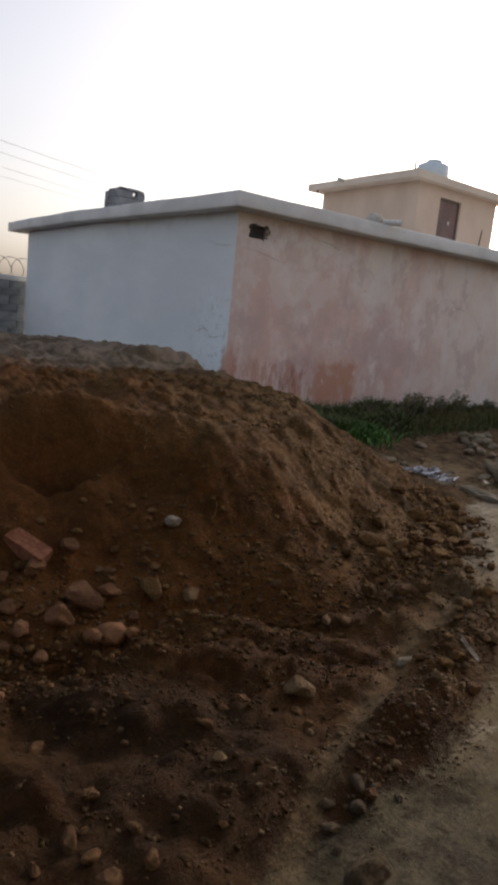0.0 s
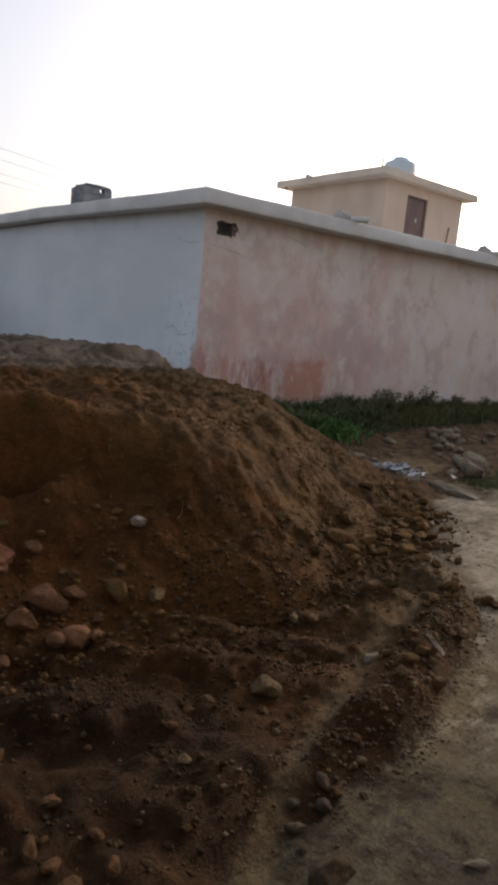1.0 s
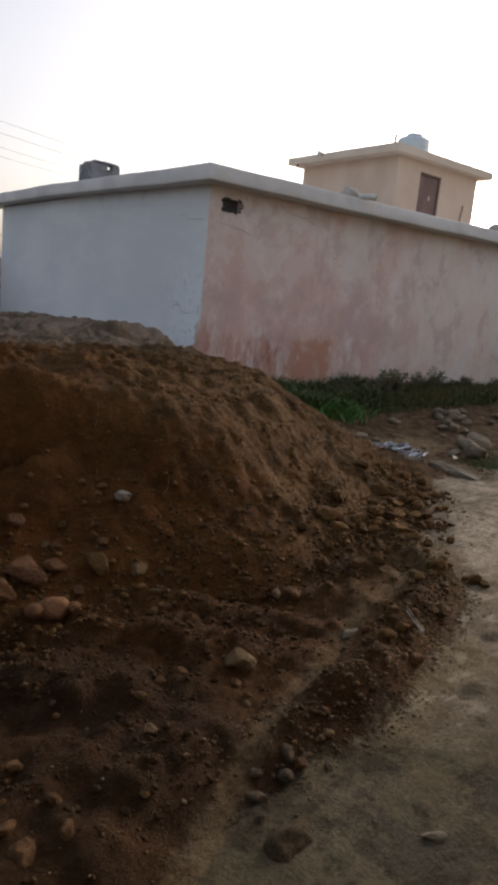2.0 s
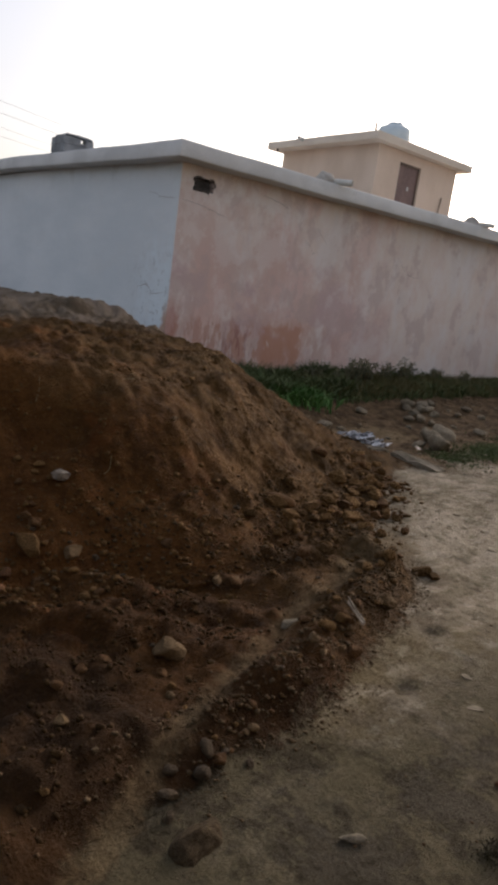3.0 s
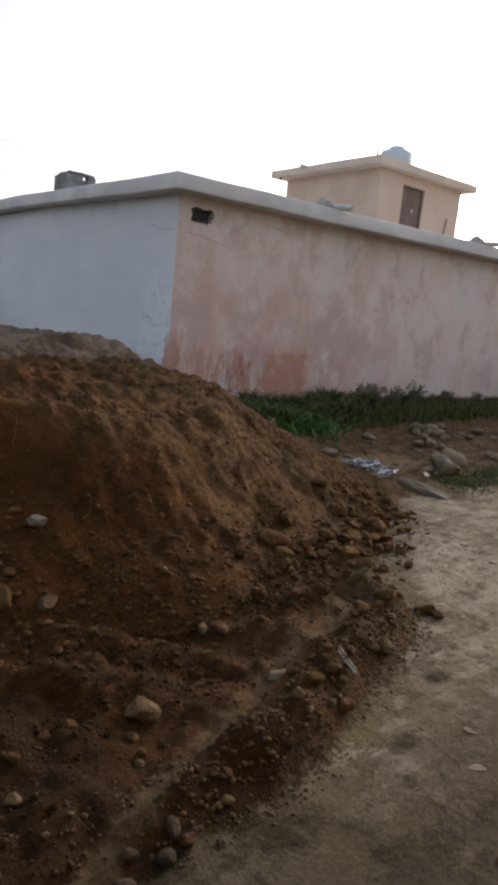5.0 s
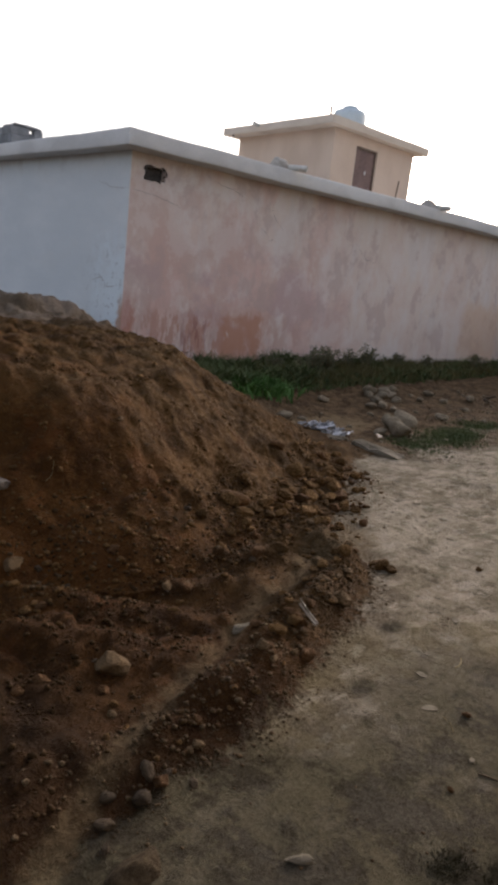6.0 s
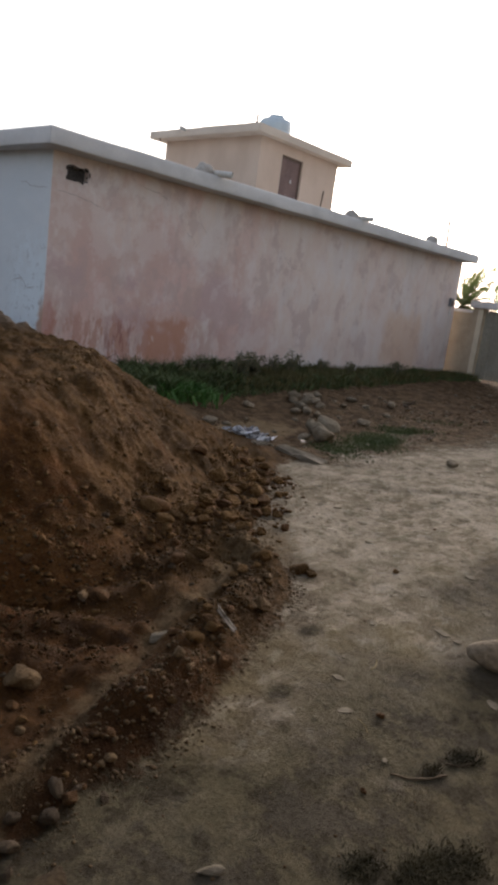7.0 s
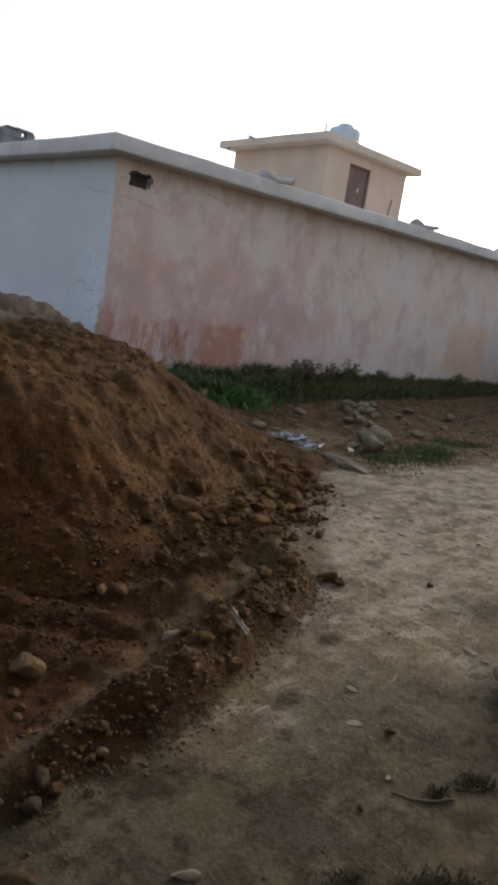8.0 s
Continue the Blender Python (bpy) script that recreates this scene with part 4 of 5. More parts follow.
for row in range(4):
    z0, z1 = 0.01 + row * 0.19, 0.2 + row * 0.19
    stack_block(-0.36, 0.05, -0.34, -0.17, z0, z1)
    stack_block(-0.36, -0.18, -0.17, 0.17, z0, z1)
    stack_block(-0.36, 0.06, 0.17, 0.34, z0, z1)
    if row < 3:
        stack_block(0.05, 0.36, -0.34, -0.17, z0, z1)
        stack_block(0.06, 0.36, 0.17, 0.34, z0, z1)
        stack_block(0.18, 0.36, -0.17, 0.17, z0, z1)
    else:
        stack_block(0.05, 0.16, -0.34, -0.17, z0, z0 + 0.08)
        stack_block(0.16, 0.36, -0.34, -0.17, z0, z1)
        stack_block(0.06, 0.2, 0.17, 0.34, z0, z1)
part("cap_slab", roughen(boxed(-0.28, 0.08, -0.3, 0.3, 0.775, 0.84, bevel=0.012), 0.02, 0.2, 2), M_BLOCK, stack)
ob = part("cap_slab", roughen(boxed(-0.05, 0.34, -0.33, -0.08, 0.0, 0.06, bevel=0.012), 0.02, 0.15, 2), M_BLOCK, stack)
ob.matrix_local = pose(0, 0, 0.785, 0, 5, 0)

stack.scale = (0.93, 0.93, 0.8)

# ---- block wall beyond the white end ----
bwall = tagged(empty("wall_boundary", (-4, 9.9, 0.4)), "grey concrete-block boundary wall with a mortar cap", "boundary wall", kind="structure")
block = None
for row in range(8):
    for k in range(14):
        x = 0.25 - 0.42 * k - (0.21 if row % 2 else 0)
        loc = Vector((x - 0.2, 9.75, 0.5 + 0.205 * row + 0.1)) - Vector(bwall.location)
        if block is None:
            bm = boxed(-0.204, 0.204, -0.1, 0.1, -0.098, 0.098, bevel=0.008)
            block = part("block", bm, M_BLOCK, bwall)
            block.location = loc
        else:
            ob = new("block", block.data)
            ob.parent, ob.location = bwall, loc
under(part("mortar_core", boxed(-6.2, 0.3, 9.68, 9.82, 0.2, 2.13), M_MORTAR, bwall), bwall)
under(part("cap", roughen(boxed(-6.2, 0.3, 9.62, 9.88, 2.14, 2.26, bevel=0.015), 0.008, 0.3), M_SLAB, bwall), bwall)
coil = bpy.data.curves.new("razor_wire", "CURVE")
coil.dimensions, coil.bevel_depth = "3D", 0.008
sp = coil.splines.new("POLY")
N = 400
sp.points.add(N - 1)
for k in range(N):
    a = 2 * math.pi * k / 22
    sp.points[k].co = (0.1 - 6.0 * k / N + 0.26 * math.cos(a), 9.75 + 0.08 * math.sin(a + 1), 2.47 + 0.26 * math.sin(a), 1)
coil.materials.append(M_WIRE)
tagged(new("razor_wire", coil), "coil of thin wire along the top of the block wall", "wire")

# ---- gate ----
gate = tagged(empty("gate", (13.1, -2.0, 0.2)), "grey metal gate between plastered pillars at the house end", "gate")
hpart("boundary_wall", boxed(13.0, 13.22, -0.42, 0.3, 0.0, 2.05, bevel=0.01), M_PILLAR, "low plastered wall joining the house", parent=gate)
hpart("wall_cap", boxed(12.96, 13.26, -0.42, 0.34, 2.05, 2.13, bevel=0.01), M_SLAB, parent=gate)
for y in (-0.72, -3.7):
    hpart("pillar", boxed(13.0, 13.36, y, y + 0.3, 0.0, 2.2, bevel=0.01), M_PILLAR, parent=gate)
    hpart("pillar_face", boxed(12.975, 12.998, y - 0.01, y + 0.13, 0.1, 2.16, bevel=0.003), M_CREAM, "cream painted strip", parent=gate)
hpart("lintel", boxed(12.9, 13.4, -3.9, -0.35, 2.2, 2.38, bevel=0.02), M_SLAB, "grey cement beam over the gate", parent=gate)
for k in range(2):
    y0 = -3.38 + k * 1.33
    leaf = hpart("gate_leaf", boxed(13.12, 13.15, y0, y0 + 1.3, 0.3, 2.15), M_GATE, parent=gate)
    for y in np.linspace(y0 + 0.02, y0 + 1.24, 6):
        part("rib", boxed(13.09, 13.118, y, y + 0.04, 0.3, 2.15), M_GATE, leaf)
tagged(part("wall_far", boxed(13.0, 13.22, -22, -3.7, -0.2, 2.05, bevel=0.01), M_PILLAR), "plastered boundary wall past the gate", "wall", kind="structure")

# ---- overhead wires ----
for (a, b) in (((5.03, 27.47, 9.14), (17.9, 33.0, 9.14)), ((4.88, 27.62, 8.64), (16.9, 33.5, 8.8)), ((4.94, 27.73, 8.0), (12.7, 35.2, 8.8)), ((4.98, 27.79, 7.57), (12.7, 35.2, 8.35))):
    a, b = Vector(a), Vector(b)
    cv = bpy.data.curves.new("power_line", "CURVE")
    cv.dimensions, cv.bevel_depth = "3D", 0.007
    sp = cv.splines.new("POLY")
    sp.points.add(40)
    for k in range(41):
        u = -2.0 + 5.0 * k / 40
        p = a.lerp(b, u)
        p.z += 0.02 * (u - 0.5) ** 2 * 4 - 0.02
        sp.points[k].co = (*p, 1)
    cv.materials.append(M_WIRE)
    tagged(new("power_line", cv), "thin overhead power line crossing the sky", "power line", "overhead lines")

# ---- trees beyond the gate ----
def frond(bm, root, direction, length, droop, r):
    pts = []
    p, d = Vector(root), Vector(direction).normalized()
    for k in range(14):
        pts.append((p.copy(), d.copy()))
        p += d * length / 13
        d = (d + Vector((0, 0, -droop / 13 * (0.4 + k / 9)))).normalized()
    for k, (p, d) in enumerate(pts):
        sidev = d.cross(Vector((0, 0, 1))).normalized()
        up = sidev.cross(d)
        if k < 13:
            q = pts[k + 1][0]
            w = 0.02 * (1 - k / 14)
            vs = [bm.verts.new(v) for v in (p - sidev * w, p + sidev * w, q + sidev * w, q - sidev * w)]
            bm.faces.new(vs)
        ln = 0.44 * math.sin(math.pi * (k + 1) / 15) + 0.05
        for s in (-1, 1):
            for j in range(3):
                o = p + d * (length / 13) * j / 3
                tip = o + (sidev * s * 0.8 + d * 0.75 + up * 0.15).normalized() * ln * r.uniform(0.8, 1.15)
                vs = [bm.verts.new(v) for v in (o - d * 0.026, o + d * 0.026, tip)]
                bm.faces.new(vs)


def palm(x, y, h, seed):
    r = random.Random(seed)
    ob = tagged(empty("palm_tree", (x, y, 0)), "date palm with arching fronds behind the boundary wall", "palm tree")
    bm = bmesh.new()
    for k in range(16):
        z = h * k / 16
        tube(bm, (0.03 * math.sin(k), 0, z), (0.03 * math.sin(k + 1), 0, z + h / 16), 0.24, 0.19, 12)
    part("trunk", bm, M_BARK, ob)
    bm = bmesh.new()
    for k in range(34):
        a, e = r.uniform(0, 2 * math.pi), r.uniform(-0.25, 1.05)
        frond(bm, (0, 0, h), (math.cos(a) * math.cos(e), math.sin(a) * math.cos(e), math.sin(e)), r.uniform(1.7, 2.3), 0.8, r)
    part("crown", bm, M_LEAF, ob)
    return ob


def leafy_tree(x, y, h, spread, seed):
    r = random.Random(seed)
    ob = tagged(empty("tree", (x, y, 0)), "broad leafy tree in hazy light behind the gate", "tree")
    bm = bmesh.new()
    tube(bm, (0, 0, 0), (0.1, 0, h * 0.45), 0.22, 0.14, 10)
    tips = []
    for k in range(16):
        a = r.uniform(0, 2 * math.pi)
        p = Vector((0.1, 0, h * r.uniform(0.3, 0.45)))
        q = p + Vector((math.cos(a) * spread * r.uniform(0.3, 0.75), math.sin(a) * spread * r.uniform(0.3, 0.75), h * r.uniform(0.15, 0.45)))
        tube(bm, p, q, 0.07, 0.02, 6)
        tips.append(q)
    part("trunk", bm, M_BARK, ob)
    verts, faces = [], []
    for q in tips:
        for c in range(7):
            cc = q + Vector((r.gauss(0, 0.45), r.gauss(0, 0.45), r.gauss(0, 0.35)))
            for j in range(110):
                p = cc + Vector((r.gauss(0, 0.22), r.gauss(0, 0.22), r.gauss(0, 0.18)))
                u = Vector((r.gauss(0, 1), r.gauss(0, 1), r.gauss(0, 1))).normalized()
                w = u.orthogonal().normalized()
                n = len(verts)
                verts += [p - u * 0.045, p + w * 0.022, p + u * 0.05, p - w * 0.022]
                faces.append((n, n + 1, n + 2, n + 3))
    me = bpy.data.meshes.new("crown")
    me.from_pydata(verts, [], faces)
    me.materials.append(M_LEAF)
    cr = new("crown", me)
    cr.parent = ob
    return ob


palm(20.7, 3.6, 2.45, 3)
leafy_tree(25.0, 3.4, 5.2, 1.5, 8)
leafy_tree(27.0, 0.6, 5.4, 2.4, 9)


# ---- stones ----
def rock_mesh(name, seed, material, flat=0.7, angular=0.35, sub=2):
    bm = bmesh.new()
    bmesh.ops.create_icosphere(bm, subdivisions=sub, radius=1.0)
    r = random.Random(seed)
    planes = [Vector((r.gauss(0, 1), r.gauss(0, 1), r.gauss(0, 1))).normalized() for _ in range(9)]
    o = Vector((seed * 3.7, seed * 1.3, 0))
    for v in bm.verts:
        p = v.co.copy()
        for n in planes:
            over = p.dot(n) - (1 - angular)
            if over > 0:
                p -= n * over * 0.85
        p += Vector(noise.noise_vector(p * 1.1 + o)) * 0.2 + Vector(noise.noise_vector(p * 3 + o)) * 0.08 + Vector(noise.noise_vector(p * 8 + o)) * 0.03
        v.co = Vector((p.x * 1.15, p.y * 0.9, p.z * flat))
    me = bpy.data.meshes.new(name)
    bm.to_mesh(me)
    bm.free()
    me.materials.append(material)
    me.polygons.foreach_set("use_smooth", [angular < 0.3] * len(me.polygons))
    return me


PALE = [rock_mesh("stone", 20 + k, M_PALE, 0.75, 0.34, 3) for k in range(5)]
BROWN = [rock_mesh("stone", 40 + k, M_STONE, 0.75, 0.42, 3) for k in range(5)]
RED = [rock_mesh("stone", 140 + k, M_REDSTONE, 0.8, 0.4, 3) for k in range(5)]
ROUND = [rock_mesh("stone", 60 + k, M_REDSTONE, 0.75, 0.15, 3) for k in range(3)]
RUBBLE = [rock_mesh("stone", 130 + k, M_RUBBLE, 0.7, 0.25, 3) for k in range(5)]
GREY = [rock_mesh("stone", 30 + k, M_GREYSTONE, 0.7, 0.36, 3) for k in range(4)]
CLOD = [rock_mesh("clod", 80 + k, M_CLOD, 0.75, 0.35, 3) for k in range(5)]


def stone(x, y, size, meshes, label, group, sink=0.3, name="stone", category="stone"):
    me = random.choice(meshes)
    ob = new(name, me)
    z = float(land(np.array([x]), np.array([y]))[0])
    ob.scale = (size * random.uniform(0.85, 1.15), size * random.uniform(0.85, 1.15), size * random.uniform(0.85, 1.1))
    ob.rotation_euler = (random.uniform(-0.35, 0.35), random.uniform(-0.35, 0.35), random.uniform(0, 6.28))
    ob.location = (x, y, z + size * (0.7 - 2 * sink * 0.7))
    return tagged(ob, label, category, group)


def slab_piece(x, y, z, size, turn, tilt, material, label, category, seed, name, sharp=0.5):
    ob = new(name, rock_mesh(name, seed, material, 1.0, sharp, 4))
    ob.matrix_world = pose(x, y, z, tilt[0], tilt[1], turn) @ Matrix.Diagonal((*size, 1))
    return tagged(ob, label, category)


PILE_AT = [(-4.79, -5.94, 0.107), (-4.96, -5.72, 0.055), (-4.94, -6.04, 0.069), (-5.13, -5.74, 0.045), (-5.14, -5.92, 0.052), (-5.13, -6.05, 0.056), (-5.22, -6.11, 0.039), (-4.56, -6.05, 0.039), (-4.63, -5.91, 0.055), (-4.66, -6.21, 0.037), (-5.08, -6.19, 0.039), (-5.34, -6.44, 0.035), (-4.73, -5.62, 0.057)]
NEAR_AT = [(-5.23, -7.08, 0.043), (-5.3, -6.75, 0.033), (-5.19, -7.31, 0.029), (-5.21, -7.46, 0.039), (-5.38, -7.27, 0.044), (-5.35, -7.35, 0.039), (-5.34, -7.45, 0.05), (-5.5, -7.32, 0.023), (-4.44, -6.82, 0.031), (-4.54, -6.83, 0.028), (-4.7, -6.95, 0.029), (-3.46, -6.44, 0.04)]
PALE_AT = [(-4.16, -6.88, 0.066), (-2.84, -6.95, 0.062), (-3.46, -6.43, 0.029), (-3.54, -6.37, 0.026), (-3.3, -5.44, 0.023), (-4.21, -6.02, 0.056), (-4.62, -5.75, 0.028), (-4.75, -7.13, 0.03), (-4.3, -7.11, 0.02)]
TOE_AT = [(-2.13, -6.67, 0.059), (-2.11, -6.74, 0.039), (-1.57, -6.08, 0.045), (-2.11, -6.14, 0.054), (-2.08, -5.97, 0.064), (-1.28, -5.6, 0.079), (-1.47, -5.25, 0.09), (-2.1, -5.75, 0.074), (-2.66, -5.8, 0.068), (-1.29, -5.35, 0.071), (-1.82, -5.67, 0.064), (-2.91, -6.36, 0.054), (-3.29, -7.05, 0.042), (-3.36, -7.21, 0.041), (-3.45, -7.11, 0.035), (-3.45, -6.96, 0.036), (-4.41, -5.96, 0.074), (-3.02, -5.98, 0.044), (-2.69, -6.02, 0.046), (-2.87, -6.08, 0.037), (-1.48, -5.03, 0.061), (-2.38, -5.61, 0.051), (-1.0, -5.2, 0.06), (-1.1, -5.42, 0.05)]
FAR_AT = [(2.16, -2.26, 0.085), (0.62, -3.01, 0.1), (0.63, -1.82, 0.11), (1.44, -3.9, 0.07), (3.29, -2.2, 0.09), (3.1, -2.52, 0.1), (3.84, -2.11, 0.12), (3.77, -2.29, 0.1), (2.68, -2.75, 0.085), (2.92, -2.78, 0.085), (3.67, -2.49, 0.085), (2.97, -2.96, 0.065), (2.46, -3.23, 0.055), (4.96, -2.22, 0.09), (4.84, -2.61, 0.085), (5.55, -2.69, 0.09), (4.32, -1.92, 0.09), (4.26, -2.53, 0.075), (3.34, -3.55, 0.09), (3.5, -2.3, 0.11), (3.45, -2.1, 0.12), (2.14, -5.6, 0.063)]
for x, y, s in PILE_AT:
    stone(x, y, s, RED, "angular red-brown stone in a pile at the foot of the mound", "stones by the mound", 0.15)
for x, y, s in ((-4.73, -6.16, 0.07), (-4.83, -6.17, 0.05)):
    stone(x, y, s, ROUND, "smooth rounded brown cobble at the foot of the mound", "stones by the mound", 0.15)
for x, y, s in NEAR_AT:
    stone(x, y, s, BROWN, "dark brown stone lying on loose earth", "stones on the loose earth", 0.34)
for x, y, s in ((-4.36, -7.45, 0.032), (-4.43, -7.51, 0.034), (-4.52, -7.46, 0.024), (-4.58, -7.54, 0.03), (-4.24, -7.54, 0.02), (-4.3, -7.47, 0.018), (-4.62, -7.62, 0.02)):
    stone(x, y, s, GREY, "dark grey rounded stone beside the wheel track", "grey stones", 0.34)
for x, y, s in PALE_AT:
    stone(x, y, s, PALE, "pale buff stone lying on the dark earth", "pale stones", 0.22)
pale_flat = slab_piece(-3.45, -6.87, float(land(np.array([-3.45]), np.array([-6.87]))[0]) + 0.012, (0.062, 0.045, 0.022), -30, (6, -5), M_RUBBLE, "flat pale stone lying on the wheel track", "stone", 112, "stone", 0.35)
pale_flat["group"] = "pale stones"
for x, y, s in TOE_AT:
    stone(x, y, s, CLOD + BROWN[:2], "lump of dried red-brown earth at the mound's edge", "earth lumps", 0.2, "earth_clod", "earth clod")
for x, y, s in FAR_AT:
    stone(x, y, s, RUBBLE, "weathered grey-buff stone among rubble near the grass", "rubble by the grass", 0.2)
stone(1.56, -4.1, 0.155, RUBBLE[:2], "large rounded pale boulder beside the green patch", "", 0.12, "boulder", "boulder")
stone(1.9, -3.72, 0.15, RUBBLE[2:], "flat pale boulder behind a rounded one", "", 0.2, "boulder", "boulder")
stone(2.35, -3.62, 0.15, RUBBLE[:3], "grey-buff boulder behind a rounded one", "", 0.15, "boulder", "boulder")
stone(1.4, -3.92, 0.07, RUBBLE[1:3], "small rounded stone beside a boulder", "rubble by the grass", 0.15)
stone(2.06, -5.63, 0.065, RUBBLE, "lone grey-buff stone on the sandy road", "road pebbles", 0.15)
stone(-1.53, -7.01, 0.022, CLOD, "dark earth crumb on the sandy road", "road pebbles", 0.2)
stone(-3.06, -7.85, 0.018, BROWN, "dark pebble on the sandy road", "road pebbles", 0.2)

rs = np.random.RandomState(4)


def scatter(n, where, tries=40000):
    """Places drawn where a weight function says."""
    x, y = rs.uniform(-6.6, 13, tries), rs.uniform(-9.0, -0.2, tries)
    k = np.flatnonzero(rs.rand(tries) < where(x, y))[:n]
    return x[k], y[k]


def toe_zone(x, y):
    d = side(x, y, TOE)
    return np.exp(-(((d - 0.15) / 0.3) ** 2)) * (x < -0.3) * (y < -3.5) * (x > -5.6)


def heap_toe(x, y):
    d = side(x, y, TOE)
    return np.exp(-(((d - 0.12) / 0.22) ** 2)) * (x < -0.25) * (x > -2.7) * (y < -4.4)


def ridge_head(x, y):
    return np.exp(-(((x + 2.5) / 0.3) ** 2) - ((y - (-6.66 + 0.4 * (x + 2.5))) / 0.1) ** 2)


def berm_zone(x, y):
    d = side(x, y, SOIL_EDGE)
    return np.exp(-(((d - 0.16) / 0.12) ** 2)) * (x < -1.9) * ramped(x, -5.0, -4.2) * (1 - 0.6 * track_mask(x, y))


def spill_zone(x, y):
    d = side(x, y, SOIL_EDGE)
    return np.exp(-(((d + 0.02) / 0.09) ** 2)) * (x < -1.7) * ramped(x, -5.2, -4.4) * np.clip(0.5 + bumps(x, y, 0.25, 48), 0.1, 1)


def apron_zone(x, y):
    d, e = side(x, y, SOIL_EDGE), side(x, y, TOE)
    return ((d > 0.1) & (e < 0.5) & (x < -2.2) & (x > -5.9) & (y > -8.2)) * 0.6


def off_track(x, y):
    return apron_zone(x, y) * np.clip(0.45 + 1.3 * bumps(x, y, 0.3, 46), 0.06, 1) * (1 - 0.6 * track_mask(x, y))


def slope_zone(x, y):
    e = side(x, y, TOE)
    return ((e > 0.2) & (e < 2.2) & (y < -3)) * 0.5 * np.clip(0.35 + 1.3 * bumps(x, y, 0.35, 47), 0.05, 1)


def waste_zone(x, y):
    return ((x > 0.2) & (side(x, y, SOIL_EDGE) > 0.05) & (y < -1.3)) * (0.15 + 0.35 * (bumps(x, y, 1.2, 40) > 0))


def road_zone(x, y):
    return (side(x, y, SOIL_EDGE) < -0.1) * 0.2 * (x < 5)


for zone, n, lo, hi, meshes, label, group, nm in (
    (toe_zone, 60, 0.018, 0.045, CLOD + BROWN, "small brown lump at the edge of the earth mound", "earth lumps", "earth_clod"),
    (heap_toe, 115, 0.026, 0.066, CLOD + BROWN[:2], "rounded lump of dry brown earth at the mound's foot", "earth lumps", "earth_clod"),
    (ridge_head, 70, 0.018, 0.048, CLOD + CLOD + PALE[:2], "dry brown lump on the ridge of earth by the road", "ridge stones", "earth_clod"),
    (berm_zone, 70, 0.012, 0.034, CLOD + BROWN + PALE, "small stone on the ridge of earth by the road", "ridge stones", "stone"),
    (apron_zone, 45, 0.01, 0.028, BROWN + CLOD + GREY, "small stone scattered on loose dark earth", "stones on the loose earth", "stone"),
    (slope_zone, 70, 0.014, 0.04, CLOD, "small stone stuck in the mound's slope", "mound stones", "stone"),
    (road_zone, 30, 0.008, 0.022, BROWN + PALE, "pebble lying on the sandy road", "road pebbles", "stone"),
):
    px, py = scatter(n, zone)
    for x, y in zip(px, py):
        stone(float(x), float(y), lo * (hi / lo) ** (random.random() ** 1.6), meshes, label, group, 0.16 if zone in (heap_toe, ridge_head) else 0.34, nm, "earth clod" if nm == "earth_clod" else "stone")


def gravel(name, label, zones, material, seed):
    """Uncountable crumbs and pebbles as one joined mesh."""
    r = np.random.RandomState(seed)
    bm = bmesh.new()
    bmesh.ops.create_icosphere(bm, subdivisions=1, radius=1.0)
    unit = np.array([v.co[:] for v in bm.verts])
    tri = np.array([[v.index for v in f.verts] for f in bm.faces])
    bm.free()
    vs, fs, total = [], [], 0
    for zone, n, lo, hi in zones:
        x, y = scatter(n, zone, 400000)
        n = len(x)
        s = lo * (hi / lo) ** (r.rand(n) ** 2.0)
        z = land(x, y)
        shape = unit[None] * (1 + 0.8 * (r.rand(n, len(unit), 1) - 0.5))
        a = r.rand(n) * 6.28
        sx, sy, sz = (s * r.uniform(0.7, 1.3, n))[:, None], (s * r.uniform(0.7, 1.3, n))[:, None], (s * r.uniform(0.5, 0.9, n))[:, None]
        px, py, pz = shape[..., 0] * sx, shape[..., 1] * sy, shape[..., 2] * sz
        qx = px * np.cos(a)[:, None] - py * np.sin(a)[:, None] + x[:, None]
        qy = px * np.sin(a)[:, None] + py * np.cos(a)[:, None] + y[:, None]
        qz = pz + (z + s * 0.08)[:, None]
        vs.append(np.stack([qx, qy, qz], -1).reshape(-1, 3))
        fs.append((tri[None] + (np.arange(n) * len(unit))[:, None, None] + total).reshape(-1, 3))
        total += n * len(unit)
    me = bpy.data.meshes.new(name)
    me.from_pydata(np.concatenate(vs).tolist(), [], np.concatenate(fs).tolist())
    me.materials.append(material)
    me.polygons.foreach_set("use_smooth", [True] * len(me.polygons))
    return tagged(new(name, me), label, "gravel", kind="stuff")


gravel("soil_crumbs", "loose brown earth crumbs strewn over the mound", ((slope_zone, 2600, 0.004, 0.018), (toe_zone, 2600, 0.005, 0.024)), M_CLOD_MIX, 1)
gravel("dimmed_crumbs", "earth crumbs on the ground below the mound, colour darkened for dimmer light", ((off_track, 6500, 0.003, 0.017),), M_CRUMB_DARK, 3)
gravel("ridge_crumbs", "dry brown earth crumbs and grit on the ridge by the road", ((berm_zone, 9000, 0.0025, 0.014), (spill_zone, 1500, 0.002, 0.009), (toe_zone, 900, 0.004, 0.016)), M_CRUMB, 9)
gravel("rubble", "broken stones and rubble strewn before the grass", ((waste_zone, 150, 0.02, 0.07),), M_RUBBLE, 7)
